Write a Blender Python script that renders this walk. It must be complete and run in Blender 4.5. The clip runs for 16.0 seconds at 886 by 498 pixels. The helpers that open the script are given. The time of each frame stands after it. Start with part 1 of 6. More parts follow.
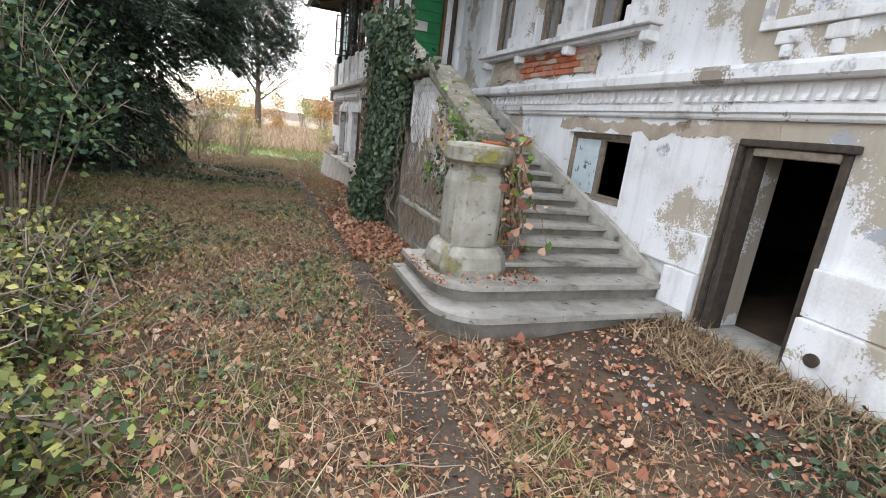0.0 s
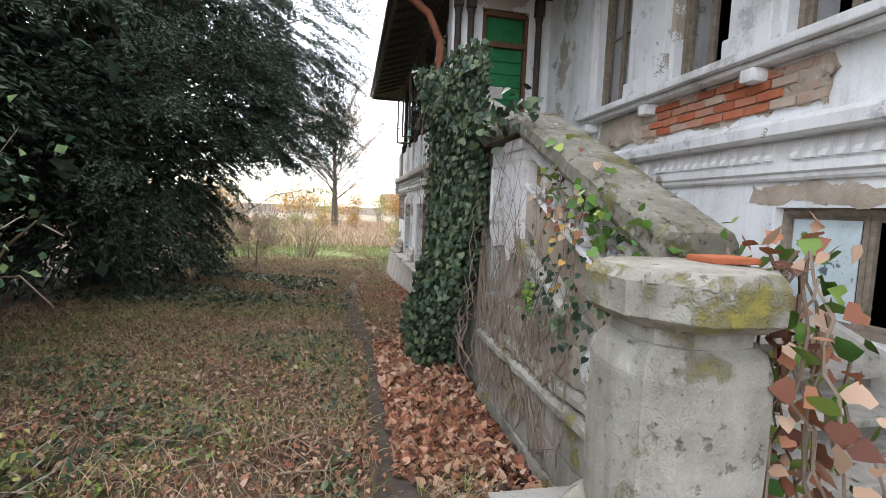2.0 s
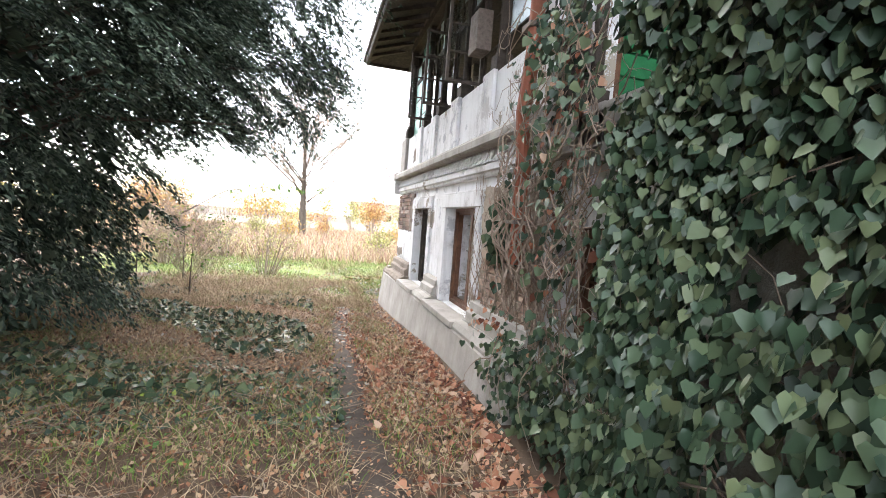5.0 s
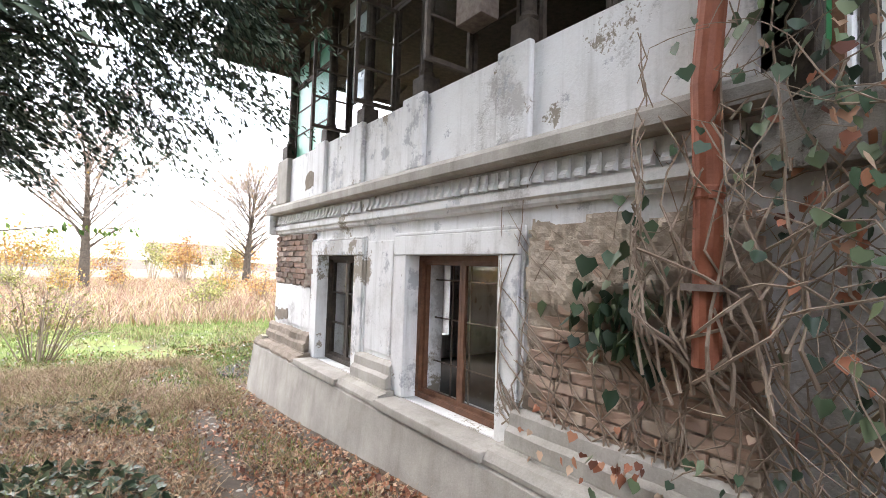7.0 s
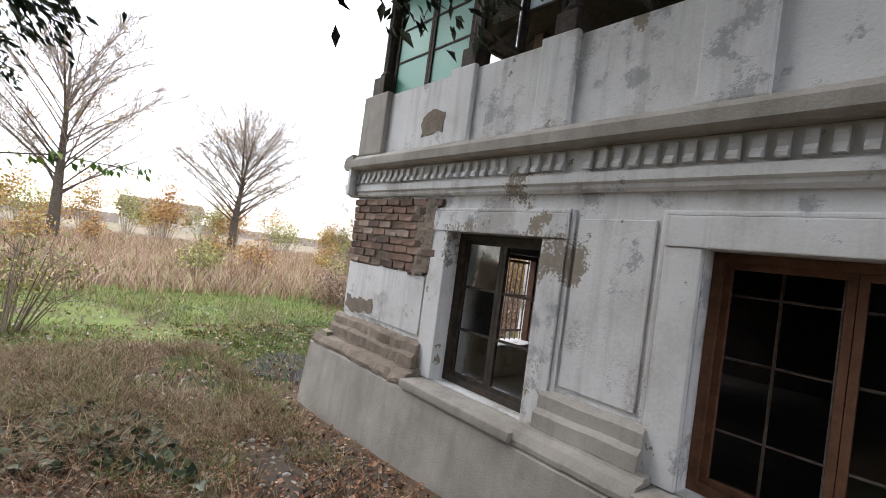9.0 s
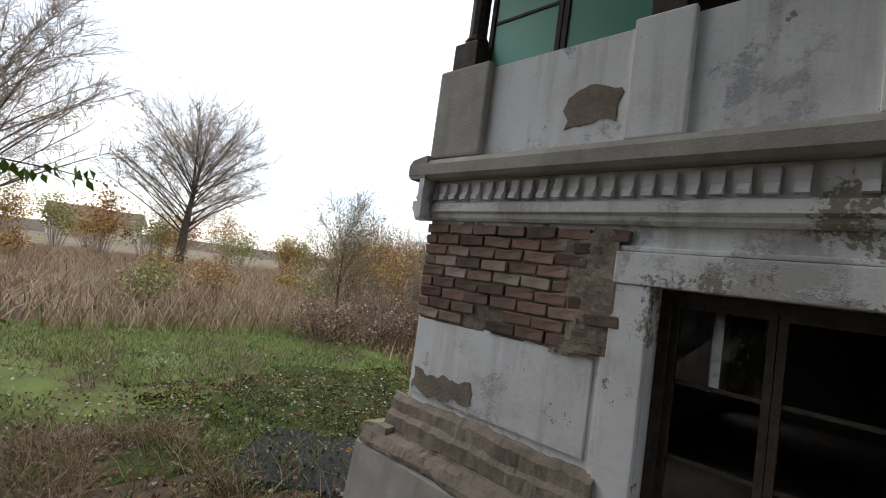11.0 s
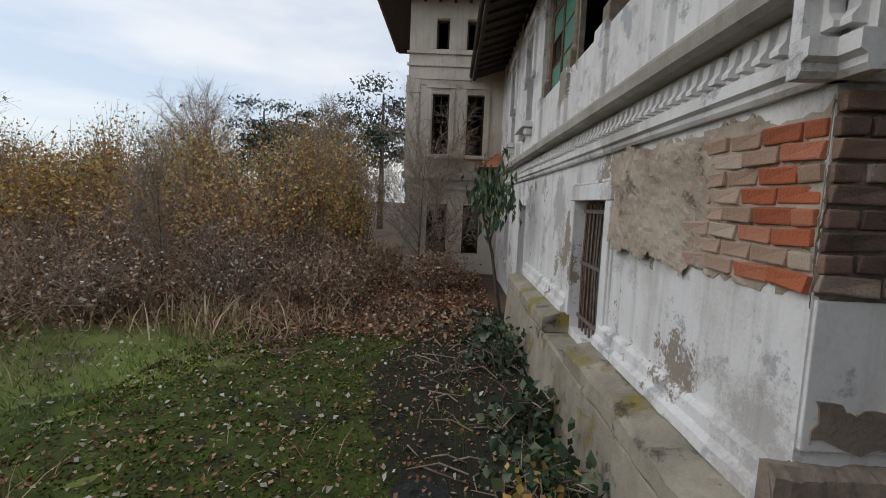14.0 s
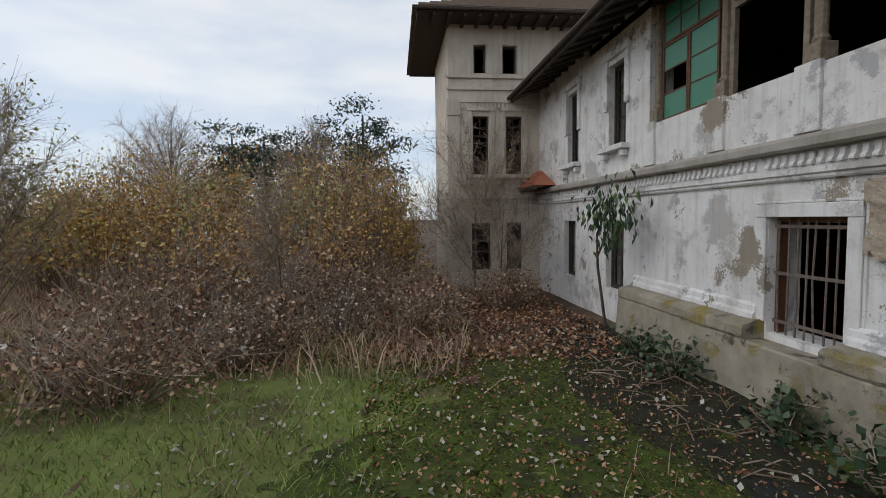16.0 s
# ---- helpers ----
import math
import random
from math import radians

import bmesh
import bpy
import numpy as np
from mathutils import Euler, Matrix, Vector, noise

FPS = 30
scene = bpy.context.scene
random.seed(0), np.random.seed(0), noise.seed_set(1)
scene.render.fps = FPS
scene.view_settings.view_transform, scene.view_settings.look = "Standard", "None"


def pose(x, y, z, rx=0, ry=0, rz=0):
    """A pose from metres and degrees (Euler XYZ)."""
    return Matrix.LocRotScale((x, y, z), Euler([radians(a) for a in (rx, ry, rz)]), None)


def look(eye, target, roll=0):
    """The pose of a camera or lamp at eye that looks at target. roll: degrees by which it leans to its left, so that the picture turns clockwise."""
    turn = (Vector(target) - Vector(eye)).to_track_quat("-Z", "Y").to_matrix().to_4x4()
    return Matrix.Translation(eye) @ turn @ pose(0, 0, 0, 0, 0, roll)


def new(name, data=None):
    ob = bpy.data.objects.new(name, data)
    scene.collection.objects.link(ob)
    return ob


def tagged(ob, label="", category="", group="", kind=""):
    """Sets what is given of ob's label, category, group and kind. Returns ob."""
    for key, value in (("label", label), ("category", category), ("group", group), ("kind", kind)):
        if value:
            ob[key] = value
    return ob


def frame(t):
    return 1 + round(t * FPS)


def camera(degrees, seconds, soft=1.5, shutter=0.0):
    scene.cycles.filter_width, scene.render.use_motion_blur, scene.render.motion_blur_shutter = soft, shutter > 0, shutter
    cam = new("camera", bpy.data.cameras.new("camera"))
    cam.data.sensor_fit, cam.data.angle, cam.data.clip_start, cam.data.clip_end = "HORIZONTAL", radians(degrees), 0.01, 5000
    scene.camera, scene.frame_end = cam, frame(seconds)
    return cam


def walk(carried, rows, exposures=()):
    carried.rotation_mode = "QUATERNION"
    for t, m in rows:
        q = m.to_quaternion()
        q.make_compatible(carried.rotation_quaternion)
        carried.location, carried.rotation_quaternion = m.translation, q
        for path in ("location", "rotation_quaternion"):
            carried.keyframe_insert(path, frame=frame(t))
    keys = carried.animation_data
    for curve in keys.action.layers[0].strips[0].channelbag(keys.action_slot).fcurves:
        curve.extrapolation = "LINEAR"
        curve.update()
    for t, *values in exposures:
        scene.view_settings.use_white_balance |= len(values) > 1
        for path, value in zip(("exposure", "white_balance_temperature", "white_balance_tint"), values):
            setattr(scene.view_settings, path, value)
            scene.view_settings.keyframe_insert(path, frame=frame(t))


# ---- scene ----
cam = camera(87.2, 16.0, 0.9)
PATH = [
    (0, (-3.755, -4.674, 1.563), (-3.027, -2.878, 1.068), 6.9),
    (0.5, (-3.632, -4.275, 1.576), (-3.078, -2.466, 0.927), 4.2),
    (1, (-3.396, -3.684, 1.611), (-2.903, -1.827, 1.056), 1.5),
    (1.5, (-3.339, -3.148, 1.618), (-2.87, -1.219, 1.371), 3.8),
    (2, (-3.078, -2.216, 1.623), (-2.677, -0.264, 1.454), 2.4),
    (2.5, (-3.073, -1.618, 1.627), (-2.744, 0.345, 1.43), 3.3),
    (3, (-3.199, -1.243, 1.639), (-3.005, 0.698, 1.198), 3.2),
    (3.5, (-3.01, -0.528, 1.709), (-2.803, 1.429, 1.352), -2.2),
    (5.8, (-3.616, 2.747, 1.442), (-2.935, 4.626, 1.367), 6.4),
    (6, (-3.663, 3.003, 1.477), (-2.94, 4.865, 1.376), 3.8),
    (6.5, (-3.732, 3.659, 1.615), (-2.729, 5.389, 1.589), 1.7),
    (7, (-3.902, 4.272, 1.613), (-2.699, 5.868, 1.694), 1.9),
    (7.5, (-4.095, 4.948, 1.505), (-2.872, 6.524, 1.645), 4.5),
    (8, (-4.349, 5.677, 1.346), (-3.154, 7.279, 1.417), 8.6),
    (10.3, (-4.018, 8.115, 1.741), (-2.59, 9.514, 1.803), 6.2),
    (10.5, (-4.045, 8.339, 1.739), (-2.61, 9.725, 1.879), 6.9),
    (11, (-4.025, 9.008, 1.645), (-2.602, 10.41, 1.749), 7.8),
    (11.5, (-3.997, 9.605, 1.621), (-2.658, 11.06, 1.327), 4),
    (12, (-3.879, 10.177, 1.579), (-2.424, 11.519, 1.295), 4),
    (12.5, (-3.882, 10.954, 1.58), (-2.601, 12.384, 1.021), 6.6),
    (13, (-3.458, 11.476, 1.473), (-1.804, 12.549, 1.137), 1.3),
    (13.5, (-3.191, 12.066, 1.521), (-1.235, 12.445, 1.348), 0),
    (14, (-3.205, 12.805, 1.578), (-1.215, 12.835, 1.382), 2.5),
    (14.5, (-3.205, 13.449, 1.52), (-1.221, 13.358, 1.286), 1.8),
    (15, (-3.141, 14.124, 1.693), (-1.162, 13.921, 1.49), -1.6),
    (15.5, (-3.152, 14.932, 1.707), (-1.171, 14.688, 1.578), -0.5),
    (16, (-3.252, 15.648, 1.697), (-1.266, 15.444, 1.565), -0.8),
]
walk(cam, [(t, look(eye, target, roll)) for t, eye, target, roll in PATH],
     exposures=[(0, 1.85, 6550, 12), (1.5, 1.8, 6550, 12), (3.5, 2.5, 6450, 12), (6, 2.85, 6550, 14), (7, 2.7, 6550, 14), (8, 2.0, 6500, 13), (10.5, 0.75, 6500, 11), (11, 0.4, 6500, 10), (11.5, 0.3, 6500, 9),
                (12.5, 0.05, 6500, 9), (13.5, -0.2, 6500, 10), (16, -0.3, 6500, 10)])

# ---- light: a bright overcast sky with a weak, wide sun ----
world = bpy.data.worlds.new("overcast")
scene.world = world
world.use_nodes = True
wn, wl = world.node_tree.nodes, world.node_tree.links
wn.clear()
sky = wn.new("ShaderNodeTexSky")
sky.sky_type, sky.sun_disc, sky.sun_elevation, sky.sun_rotation = "NISHITA", False, radians(38), radians(-10)
bg_sky, bg_cloud, add, wout = wn.new("ShaderNodeBackground"), wn.new("ShaderNodeBackground"), wn.new("ShaderNodeAddShader"), wn.new("ShaderNodeOutputWorld")
wl.new(sky.outputs[0], bg_sky.inputs[0])
bg_sky.inputs[1].default_value = 0.05
bg_cloud.inputs[0].default_value, bg_cloud.inputs[1].default_value = (0.93, 0.96, 1.0, 1), 0.85
cloud_co, cloud_map, cloud, cloud_ramp = wn.new("ShaderNodeTexCoord"), wn.new("ShaderNodeMapping"), wn.new("ShaderNodeTexNoise"), wn.new("ShaderNodeValToRGB")
cloud_map.inputs["Scale"].default_value = (1.6, 1.6, 6.0)
cloud.inputs["Scale"].default_value, cloud.inputs["Detail"].default_value = 1.6, 5.0
cloud_ramp.color_ramp.elements[0].position, cloud_ramp.color_ramp.elements[0].color = 0.36, (0.70, 0.79, 0.92, 1)
cloud_ramp.color_ramp.elements[1].position, cloud_ramp.color_ramp.elements[1].color = 0.62, (1.06, 1.06, 1.05, 1)
wl.new(cloud_co.outputs["Generated"], cloud_map.inputs[0]), wl.new(cloud_map.outputs[0], cloud.inputs["Vector"])
wl.new(cloud.outputs["Fac"], cloud_ramp.inputs[0]), wl.new(cloud_ramp.outputs[0], bg_cloud.inputs[0])
wl.new(bg_sky.outputs[0], add.inputs[0]), wl.new(bg_cloud.outputs[0], add.inputs[1]), wl.new(add.outputs[0], wout.inputs[0])
sun = new("sun", bpy.data.lights.new("sun", "SUN"))
sun.data.energy, sun.data.angle, sun.data.color = 0.8, radians(40), (1.0, 0.96, 0.9)
sun.matrix_world = look((-7, 40, 34), (0, 4, 0))

rng = np.random.default_rng(7)


# ---- materials ----
def mat(name, stops, scale=4.0, rough=0.85, bump=0.3, fine=60.0, metal=0.0, island=0.0, piece=0.0, streak=0.0, patch=None, spec=0.3, emit=None):
    """A noise-driven material: colour stops over two scales of noise, streaks down the wall, patches of a second colour, relief."""
    m = bpy.data.materials.new(name)
    m.use_nodes = True
    n, l = m.node_tree.nodes, m.node_tree.links
    b = n["Principled BSDF"]
    b.inputs["Roughness"].default_value, b.inputs["Metallic"].default_value = rough, metal
    b.inputs["Specular IOR Level"].default_value = spec
    co = n.new("ShaderNodeTexCoord").outputs["Object"]

    def nz(sc, detail=6.0, stretch=None):
        t = n.new("ShaderNodeTexNoise")
        t.inputs["Scale"].default_value, t.inputs["Detail"].default_value, t.inputs["Roughness"].default_value = sc, detail, 0.62
        if stretch:
            mp = n.new("ShaderNodeMapping")
            mp.inputs["Scale"].default_value = stretch
            l.new(co, mp.inputs[0]), l.new(mp.outputs[0], t.inputs["Vector"])
        else:
            l.new(co, t.inputs["Vector"])
        return t.outputs[0]

    def math2(op, a, c):
        x = n.new("ShaderNodeMath")
        x.operation = op
        for i, v in enumerate((a, c)):
            if isinstance(v, (int, float)):
                x.inputs[i].default_value = v
            else:
                l.new(v, x.inputs[i])
        return x.outputs[0]

    big, small = nz(scale), nz(fine, 4.0)
    f = math2("ADD", math2("MULTIPLY", big, 0.75), math2("MULTIPLY", small, 0.25))
    if island:
        g = n.new("ShaderNodeNewGeometry").outputs["Random Per Island"]
        f = math2("ADD", math2("MULTIPLY", f, 1 - island), math2("MULTIPLY", g, island))
    if piece:
        g = n.new("ShaderNodeObjectInfo").outputs["Random"]
        f = math2("ADD", math2("MULTIPLY", f, 1 - piece), math2("MULTIPLY", g, piece))
    ramp = n.new("ShaderNodeValToRGB")
    e = ramp.color_ramp.elements
    for i, (p, c) in enumerate(stops):
        x = e[i] if i < 2 else e.new(p)
        x.position, x.color = p, (*c, 1)
    l.new(f, ramp.inputs[0])
    col = ramp.outputs[0]

    def over(col, fac, c):
        mx = n.new("ShaderNodeMixRGB")
        l.new(fac, mx.inputs[0]), l.new(col, mx.inputs[1])
        mx.inputs[2].default_value = (*c, 1)
        return mx.outputs[0]

    def edge(v, lo, hi):
        r = n.new("ShaderNodeMapRange")
        l.new(v, r.inputs[0])
        r.inputs[1].default_value, r.inputs[2].default_value = lo, hi
        return r.outputs[0]

    h = math2("ADD", big, math2("MULTIPLY", small, 0.5))
    if patch:
        for (sc, lo, hi, c) in patch:
            w = edge(math2("ADD", math2("MULTIPLY", nz(sc, 8.0), 0.85), math2("MULTIPLY", small, 0.15)), lo, hi)
            col = over(col, w, c)
            h = math2("SUBTRACT", h, math2("MULTIPLY", w, 1.2))
    if streak:
        col = over(col, math2("MULTIPLY", edge(nz(1.0, 5.0, (9, 9, 0.7)), 0.5, 0.75), streak), (0.16, 0.14, 0.11))
    l.new(col, b.inputs["Base Color"])
    if bump:
        bp = n.new("ShaderNodeBump")
        bp.inputs["Strength"].default_value, bp.inputs["Distance"].default_value = bump, 0.012
        l.new(h, bp.inputs["Height"]), l.new(bp.outputs[0], b.inputs["Normal"])
    if emit:
        b.inputs["Emission Color"].default_value, b.inputs["Emission Strength"].default_value = (*emit[0], 1), emit[1]
    return m


RENDER = (0.30, 0.26, 0.21)
PLASTER = mat("white_limewash_plaster", [(0.25, (0.50, 0.48, 0.45)), (0.5, (0.72, 0.71, 0.70)), (0.75, (0.80, 0.80, 0.80))], 1.8, 0.9, 0.35, 45, streak=0.35,
              patch=[(1.1, 0.56, 0.62, (0.47, 0.45, 0.43)), (3.4, 0.57, 0.62, (0.44, 0.44, 0.45)), (0.9, 0.60, 0.62, RENDER), (2.3, 0.635, 0.65, RENDER)])
PLASTER_A = mat("peeling_white_plaster", [(0.25, (0.5, 0.48, 0.46)), (0.5, (0.72, 0.72, 0.72)), (0.75, (0.8, 0.8, 0.81))], 1.8, 0.9, 0.4, 45, streak=0.25,
                patch=[(0.75, 0.52, 0.535, (0.40, 0.35, 0.28)), (2.6, 0.6, 0.64, (0.36, 0.37, 0.4))])
CREAM = mat("cream_plaster", [(0.3, (0.45, 0.4, 0.33)), (0.7, (0.66, 0.6, 0.51))], 1.4, 0.92, 0.3, 40, streak=0.4, patch=[(0.8, 0.6, 0.66, (0.38, 0.33, 0.27))])
OCHRE = mat("ochre_stained_plaster", [(0.3, (0.22, 0.13, 0.055)), (0.7, (0.42, 0.28, 0.14))], 6, 0.92, 0.6, 60, streak=0.4)
PATCHED = mat("whitewashed_render_remains", [(0.3, (0.25, 0.21, 0.165)), (0.55, (0.4, 0.35, 0.29)), (0.75, (0.5, 0.46, 0.4))], 3.5, 0.95, 1.0, 60, streak=0.4, patch=[(2.2, 0.53, 0.57, (0.62, 0.61, 0.58)), (3.2, 0.57, 0.63, (0.17, 0.15, 0.12)), (5.0, 0.6, 0.66, (0.3, 0.26, 0.1))])
TANRENDER = mat("tan_bare_render", [(0.3, (0.28, 0.22, 0.165)), (0.55, (0.42, 0.35, 0.28)), (0.75, (0.55, 0.49, 0.42))], 3.0, 0.95, 0.9, 50, streak=0.25, patch=[(2.2, 0.58, 0.64, (0.20, 0.16, 0.12))])
CEMENT = mat("grey_cement_render", [(0.3, (0.24, 0.22, 0.19)), (0.7, (0.45, 0.42, 0.38))], 2.2, 0.92, 0.5, 70, streak=0.35)
ROUGH = mat("rough_bare_render", [(0.3, (0.14, 0.115, 0.09)), (0.7, (0.3, 0.245, 0.195))], 5, 0.95, 0.9, 40)
STONE = mat("weathered_stone_with_lichen", [(0.3, (0.25, 0.235, 0.2)), (0.55, (0.45, 0.43, 0.38)), (0.75, (0.56, 0.54, 0.5))], 3.5, 0.9, 0.8, 70, streak=0.5,
            patch=[(3.0, 0.6, 0.66, (0.40, 0.34, 0.10)), (6.0, 0.6, 0.68, (0.14, 0.13, 0.11))])
COPING = mat("mossy_coping_stone", [(0.25, (0.085, 0.078, 0.06)), (0.5, (0.2, 0.185, 0.145)), (0.75, (0.36, 0.34, 0.29))], 7.0, 0.95, 1.0, 120, patch=[(4.0, 0.54, 0.62, (0.17, 0.15, 0.05)), (13.0, 0.6, 0.66, (0.5, 0.49, 0.45)), (24.0, 0.58, 0.68, (0.07, 0.065, 0.05))])
PIERSTONE = mat("lichened_pier_stone", [(0.25, (0.17, 0.155, 0.125)), (0.5, (0.33, 0.31, 0.26)), (0.75, (0.48, 0.46, 0.41))], 5.0, 0.92, 1.0, 110, streak=0.5,
                patch=[(3.2, 0.55, 0.62, (0.30, 0.26, 0.07)), (22.0, 0.6, 0.72, (0.13, 0.115, 0.09)), (14.0, 0.62, 0.7, (0.55, 0.54, 0.5))])
LICHEN = mat("mossy_plinth_stone", [(0.3, (0.2, 0.18, 0.14)), (0.7, (0.42, 0.38, 0.3))], 3, 0.92, 0.9, 60, patch=[(2.4, 0.54, 0.63, (0.27, 0.215, 0.06)), (4.0, 0.58, 0.66, (0.1, 0.09, 0.07))])
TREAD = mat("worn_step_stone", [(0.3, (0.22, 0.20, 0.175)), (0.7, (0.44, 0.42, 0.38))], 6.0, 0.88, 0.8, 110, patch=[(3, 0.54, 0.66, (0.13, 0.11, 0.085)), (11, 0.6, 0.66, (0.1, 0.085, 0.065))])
BRICK = mat("weathered_brick", [(0.2, (0.085, 0.06, 0.05)), (0.45, (0.2, 0.135, 0.105)), (0.62, (0.27, 0.165, 0.12)), (0.8, (0.36, 0.3, 0.25))], 8, 0.92, 0.9, 90, piece=0.5)
BRICK_RED = mat("red_brick", [(0.2, (0.30, 0.09, 0.045)), (0.5, (0.44, 0.13, 0.06)), (0.8, (0.42, 0.24, 0.17))], 8, 0.92, 0.9, 90, piece=0.5)
BRICK_PINK = mat("dusty_brick", [(0.2, (0.30, 0.2, 0.14)), (0.5, (0.42, 0.29, 0.22)), (0.8, (0.46, 0.38, 0.3))], 8, 0.92, 0.8, 90, piece=0.5)
WOOD_DARK = mat("black_weathered_wood", [(0.3, (0.025, 0.02, 0.016)), (0.7, (0.085, 0.065, 0.05))], 14, 0.75, 0.5, 90)
WOOD_BROWN = mat("worn_brown_window_wood", [(0.3, (0.075, 0.032, 0.018)), (0.7, (0.19, 0.09, 0.05))], 12, 0.6, 0.4, 90)
WOOD_GREY = mat("grey_bare_wood", [(0.3, (0.13, 0.1, 0.075)), (0.7, (0.32, 0.27, 0.21))], 14, 0.8, 0.5, 90)
GREEN = mat("green_painted_boards", [(0.3, (0.012, 0.11, 0.04)), (0.7, (0.02, 0.19, 0.065))], 5, 0.55, 0.2, 60)
RUST = mat("red_oxide_pipe", [(0.3, (0.19, 0.055, 0.03)), (0.7, (0.32, 0.11, 0.06))], 6, 0.6, 0.3, 60, streak=0.2)
IRON = mat("rusty_iron", [(0.3, (0.10, 0.075, 0.06)), (0.7, (0.26, 0.21, 0.18))], 20, 0.7, 0.4, 90, metal=0.3)
ROOF = mat("brown_roof_tiles", [(0.3, (0.12, 0.085, 0.065)), (0.7, (0.24, 0.18, 0.14))], 6, 0.9, 0.5, 30, island=0.4)
TILE_RED = mat("red_clay_tiles", [(0.3, (0.28, 0.09, 0.05)), (0.7, (0.46, 0.18, 0.1))], 6, 0.9, 0.5, 30, island=0.5)
# Room shade put into the colour: far darker than the plaster outside.
DARK = mat("shade_dark_interior", [(0.3, (0.035, 0.03, 0.027)), (0.7, (0.08, 0.07, 0.06))], 2, 0.95, 0.2, 30)
SOIL = mat("autumn_ground", [(0.2, (0.03, 0.021, 0.015)), (0.42, (0.075, 0.052, 0.036)), (0.6, (0.125, 0.085, 0.056)), (0.8, (0.085, 0.08, 0.038))], 1.6, 1.0, 1.0, 26,
           patch=[(0.45, 0.57, 0.67, (0.07, 0.075, 0.03)), (7.0, 0.6, 0.68, (0.19, 0.115, 0.07))])
FIELDSOIL = mat("pale_dry_field", [(0.3, (0.16, 0.115, 0.075)), (0.7, (0.3, 0.23, 0.16))], 0.8, 1.0, 0.6, 10, patch=[(0.25, 0.52, 0.6, (0.14, 0.15, 0.06))])
MEADOW = mat("meadow_turf", [(0.3, (0.08, 0.08, 0.03)), (0.6, (0.15, 0.19, 0.045)), (0.8, (0.22, 0.17, 0.09))], 1.4, 1.0, 0.9, 20, patch=[(0.6, 0.55, 0.64, (0.10, 0.075, 0.045))])
PATHSOIL = mat("trodden_earth", [(0.3, (0.035, 0.027, 0.021)), (0.7, (0.10, 0.078, 0.06))], 4, 1.0, 0.8, 50, patch=[(9, 0.6, 0.68, (0.2, 0.12, 0.07))])
DAMP = mat("damp_dark_earth", [(0.3, (0.009, 0.009, 0.006)), (0.7, (0.034, 0.033, 0.018))], 5, 0.9, 0.9, 50)
MOSS = mat("mossy_ground", [(0.3, (0.02, 0.022, 0.01)), (0.5, (0.05, 0.068, 0.012)), (0.75, (0.10, 0.135, 0.02))], 5, 1.0, 1.0, 40, patch=[(2.0, 0.58, 0.66, (0.035, 0.03, 0.024))])
WET = mat("wet_black_gravel", [(0.3, (0.008, 0.009, 0.009)), (0.6, (0.026, 0.029, 0.027)), (0.76, (0.28, 0.29, 0.27))], 26, 0.75, 1.0, 150)
RUBBLE = mat("plaster_rubble", [(0.3, (0.3, 0.28, 0.25)), (0.7, (0.6, 0.58, 0.54))], 10, 0.95, 0.8, 80)
BARK = mat("grey_brown_bark", [(0.3, (0.045, 0.036, 0.028)), (0.7, (0.14, 0.115, 0.09))], 9, 0.95, 0.9, 60)
VINE = mat("dry_vine_stem", [(0.3, (0.14, 0.095, 0.065)), (0.7, (0.34, 0.27, 0.21))], 15, 0.9, 0.3, 80, island=0.5)


def leafmat(name, cols, rough=0.6):
    st = [(0.15 + 0.7 * i / max(1, len(cols) - 1), c) for i, c in enumerate(cols)]
    m = mat(name, st, 3.0, rough, 0.0, 30, island=0.85)
    return m


YEW = leafmat("dark_yew_needles", [(0.018, 0.032, 0.021), (0.045, 0.072, 0.046), (0.11, 0.145, 0.098)], 0.7)
IVY = leafmat("ivy_leaf", [(0.022, 0.042, 0.024), (0.04, 0.07, 0.038), (0.075, 0.11, 0.06), (0.12, 0.15, 0.075)], 0.45)
LIGHTGREEN = leafmat("fresh_green_leaf", [(0.06, 0.14, 0.03), (0.12, 0.22, 0.04), (0.24, 0.3, 0.06)], 0.5)
BUSHGREEN = leafmat("shrub_leaf", [(0.02, 0.045, 0.024), (0.04, 0.08, 0.042), (0.08, 0.13, 0.065), (0.14, 0.2, 0.07)], 0.45)
ORANGE = leafmat("fallen_orange_leaf", [(0.12, 0.048, 0.033), (0.32, 0.125, 0.068), (0.44, 0.22, 0.13), (0.5, 0.35, 0.25)], 0.75)
LITTER = leafmat("brown_leaf_litter", [(0.07, 0.032, 0.02), (0.22, 0.095, 0.05), (0.36, 0.175, 0.09), (0.46, 0.33, 0.21)], 0.8)
PALELEAF = leafmat("pale_fallen_leaf", [(0.16, 0.13, 0.09), (0.32, 0.29, 0.23), (0.5, 0.48, 0.42)], 0.75)
STRAW = leafmat("dry_grass_blade", [(0.12, 0.075, 0.045), (0.29, 0.2, 0.12), (0.46, 0.35, 0.22)], 0.85)
UNDERLEAF = leafmat("fading_bramble_leaf", [(0.035, 0.06, 0.022), (0.085, 0.12, 0.04), (0.2, 0.22, 0.065), (0.36, 0.33, 0.1)], 0.6)
GRASS = leafmat("green_grass_blade", [(0.08, 0.14, 0.025), (0.16, 0.24, 0.05), (0.30, 0.34, 0.10)], 0.7)
FIELD = leafmat("tall_reddish_dry_grass", [(0.24, 0.14, 0.10), (0.44, 0.28, 0.20), (0.56, 0.42, 0.31), (0.36, 0.33, 0.15)], 0.9)
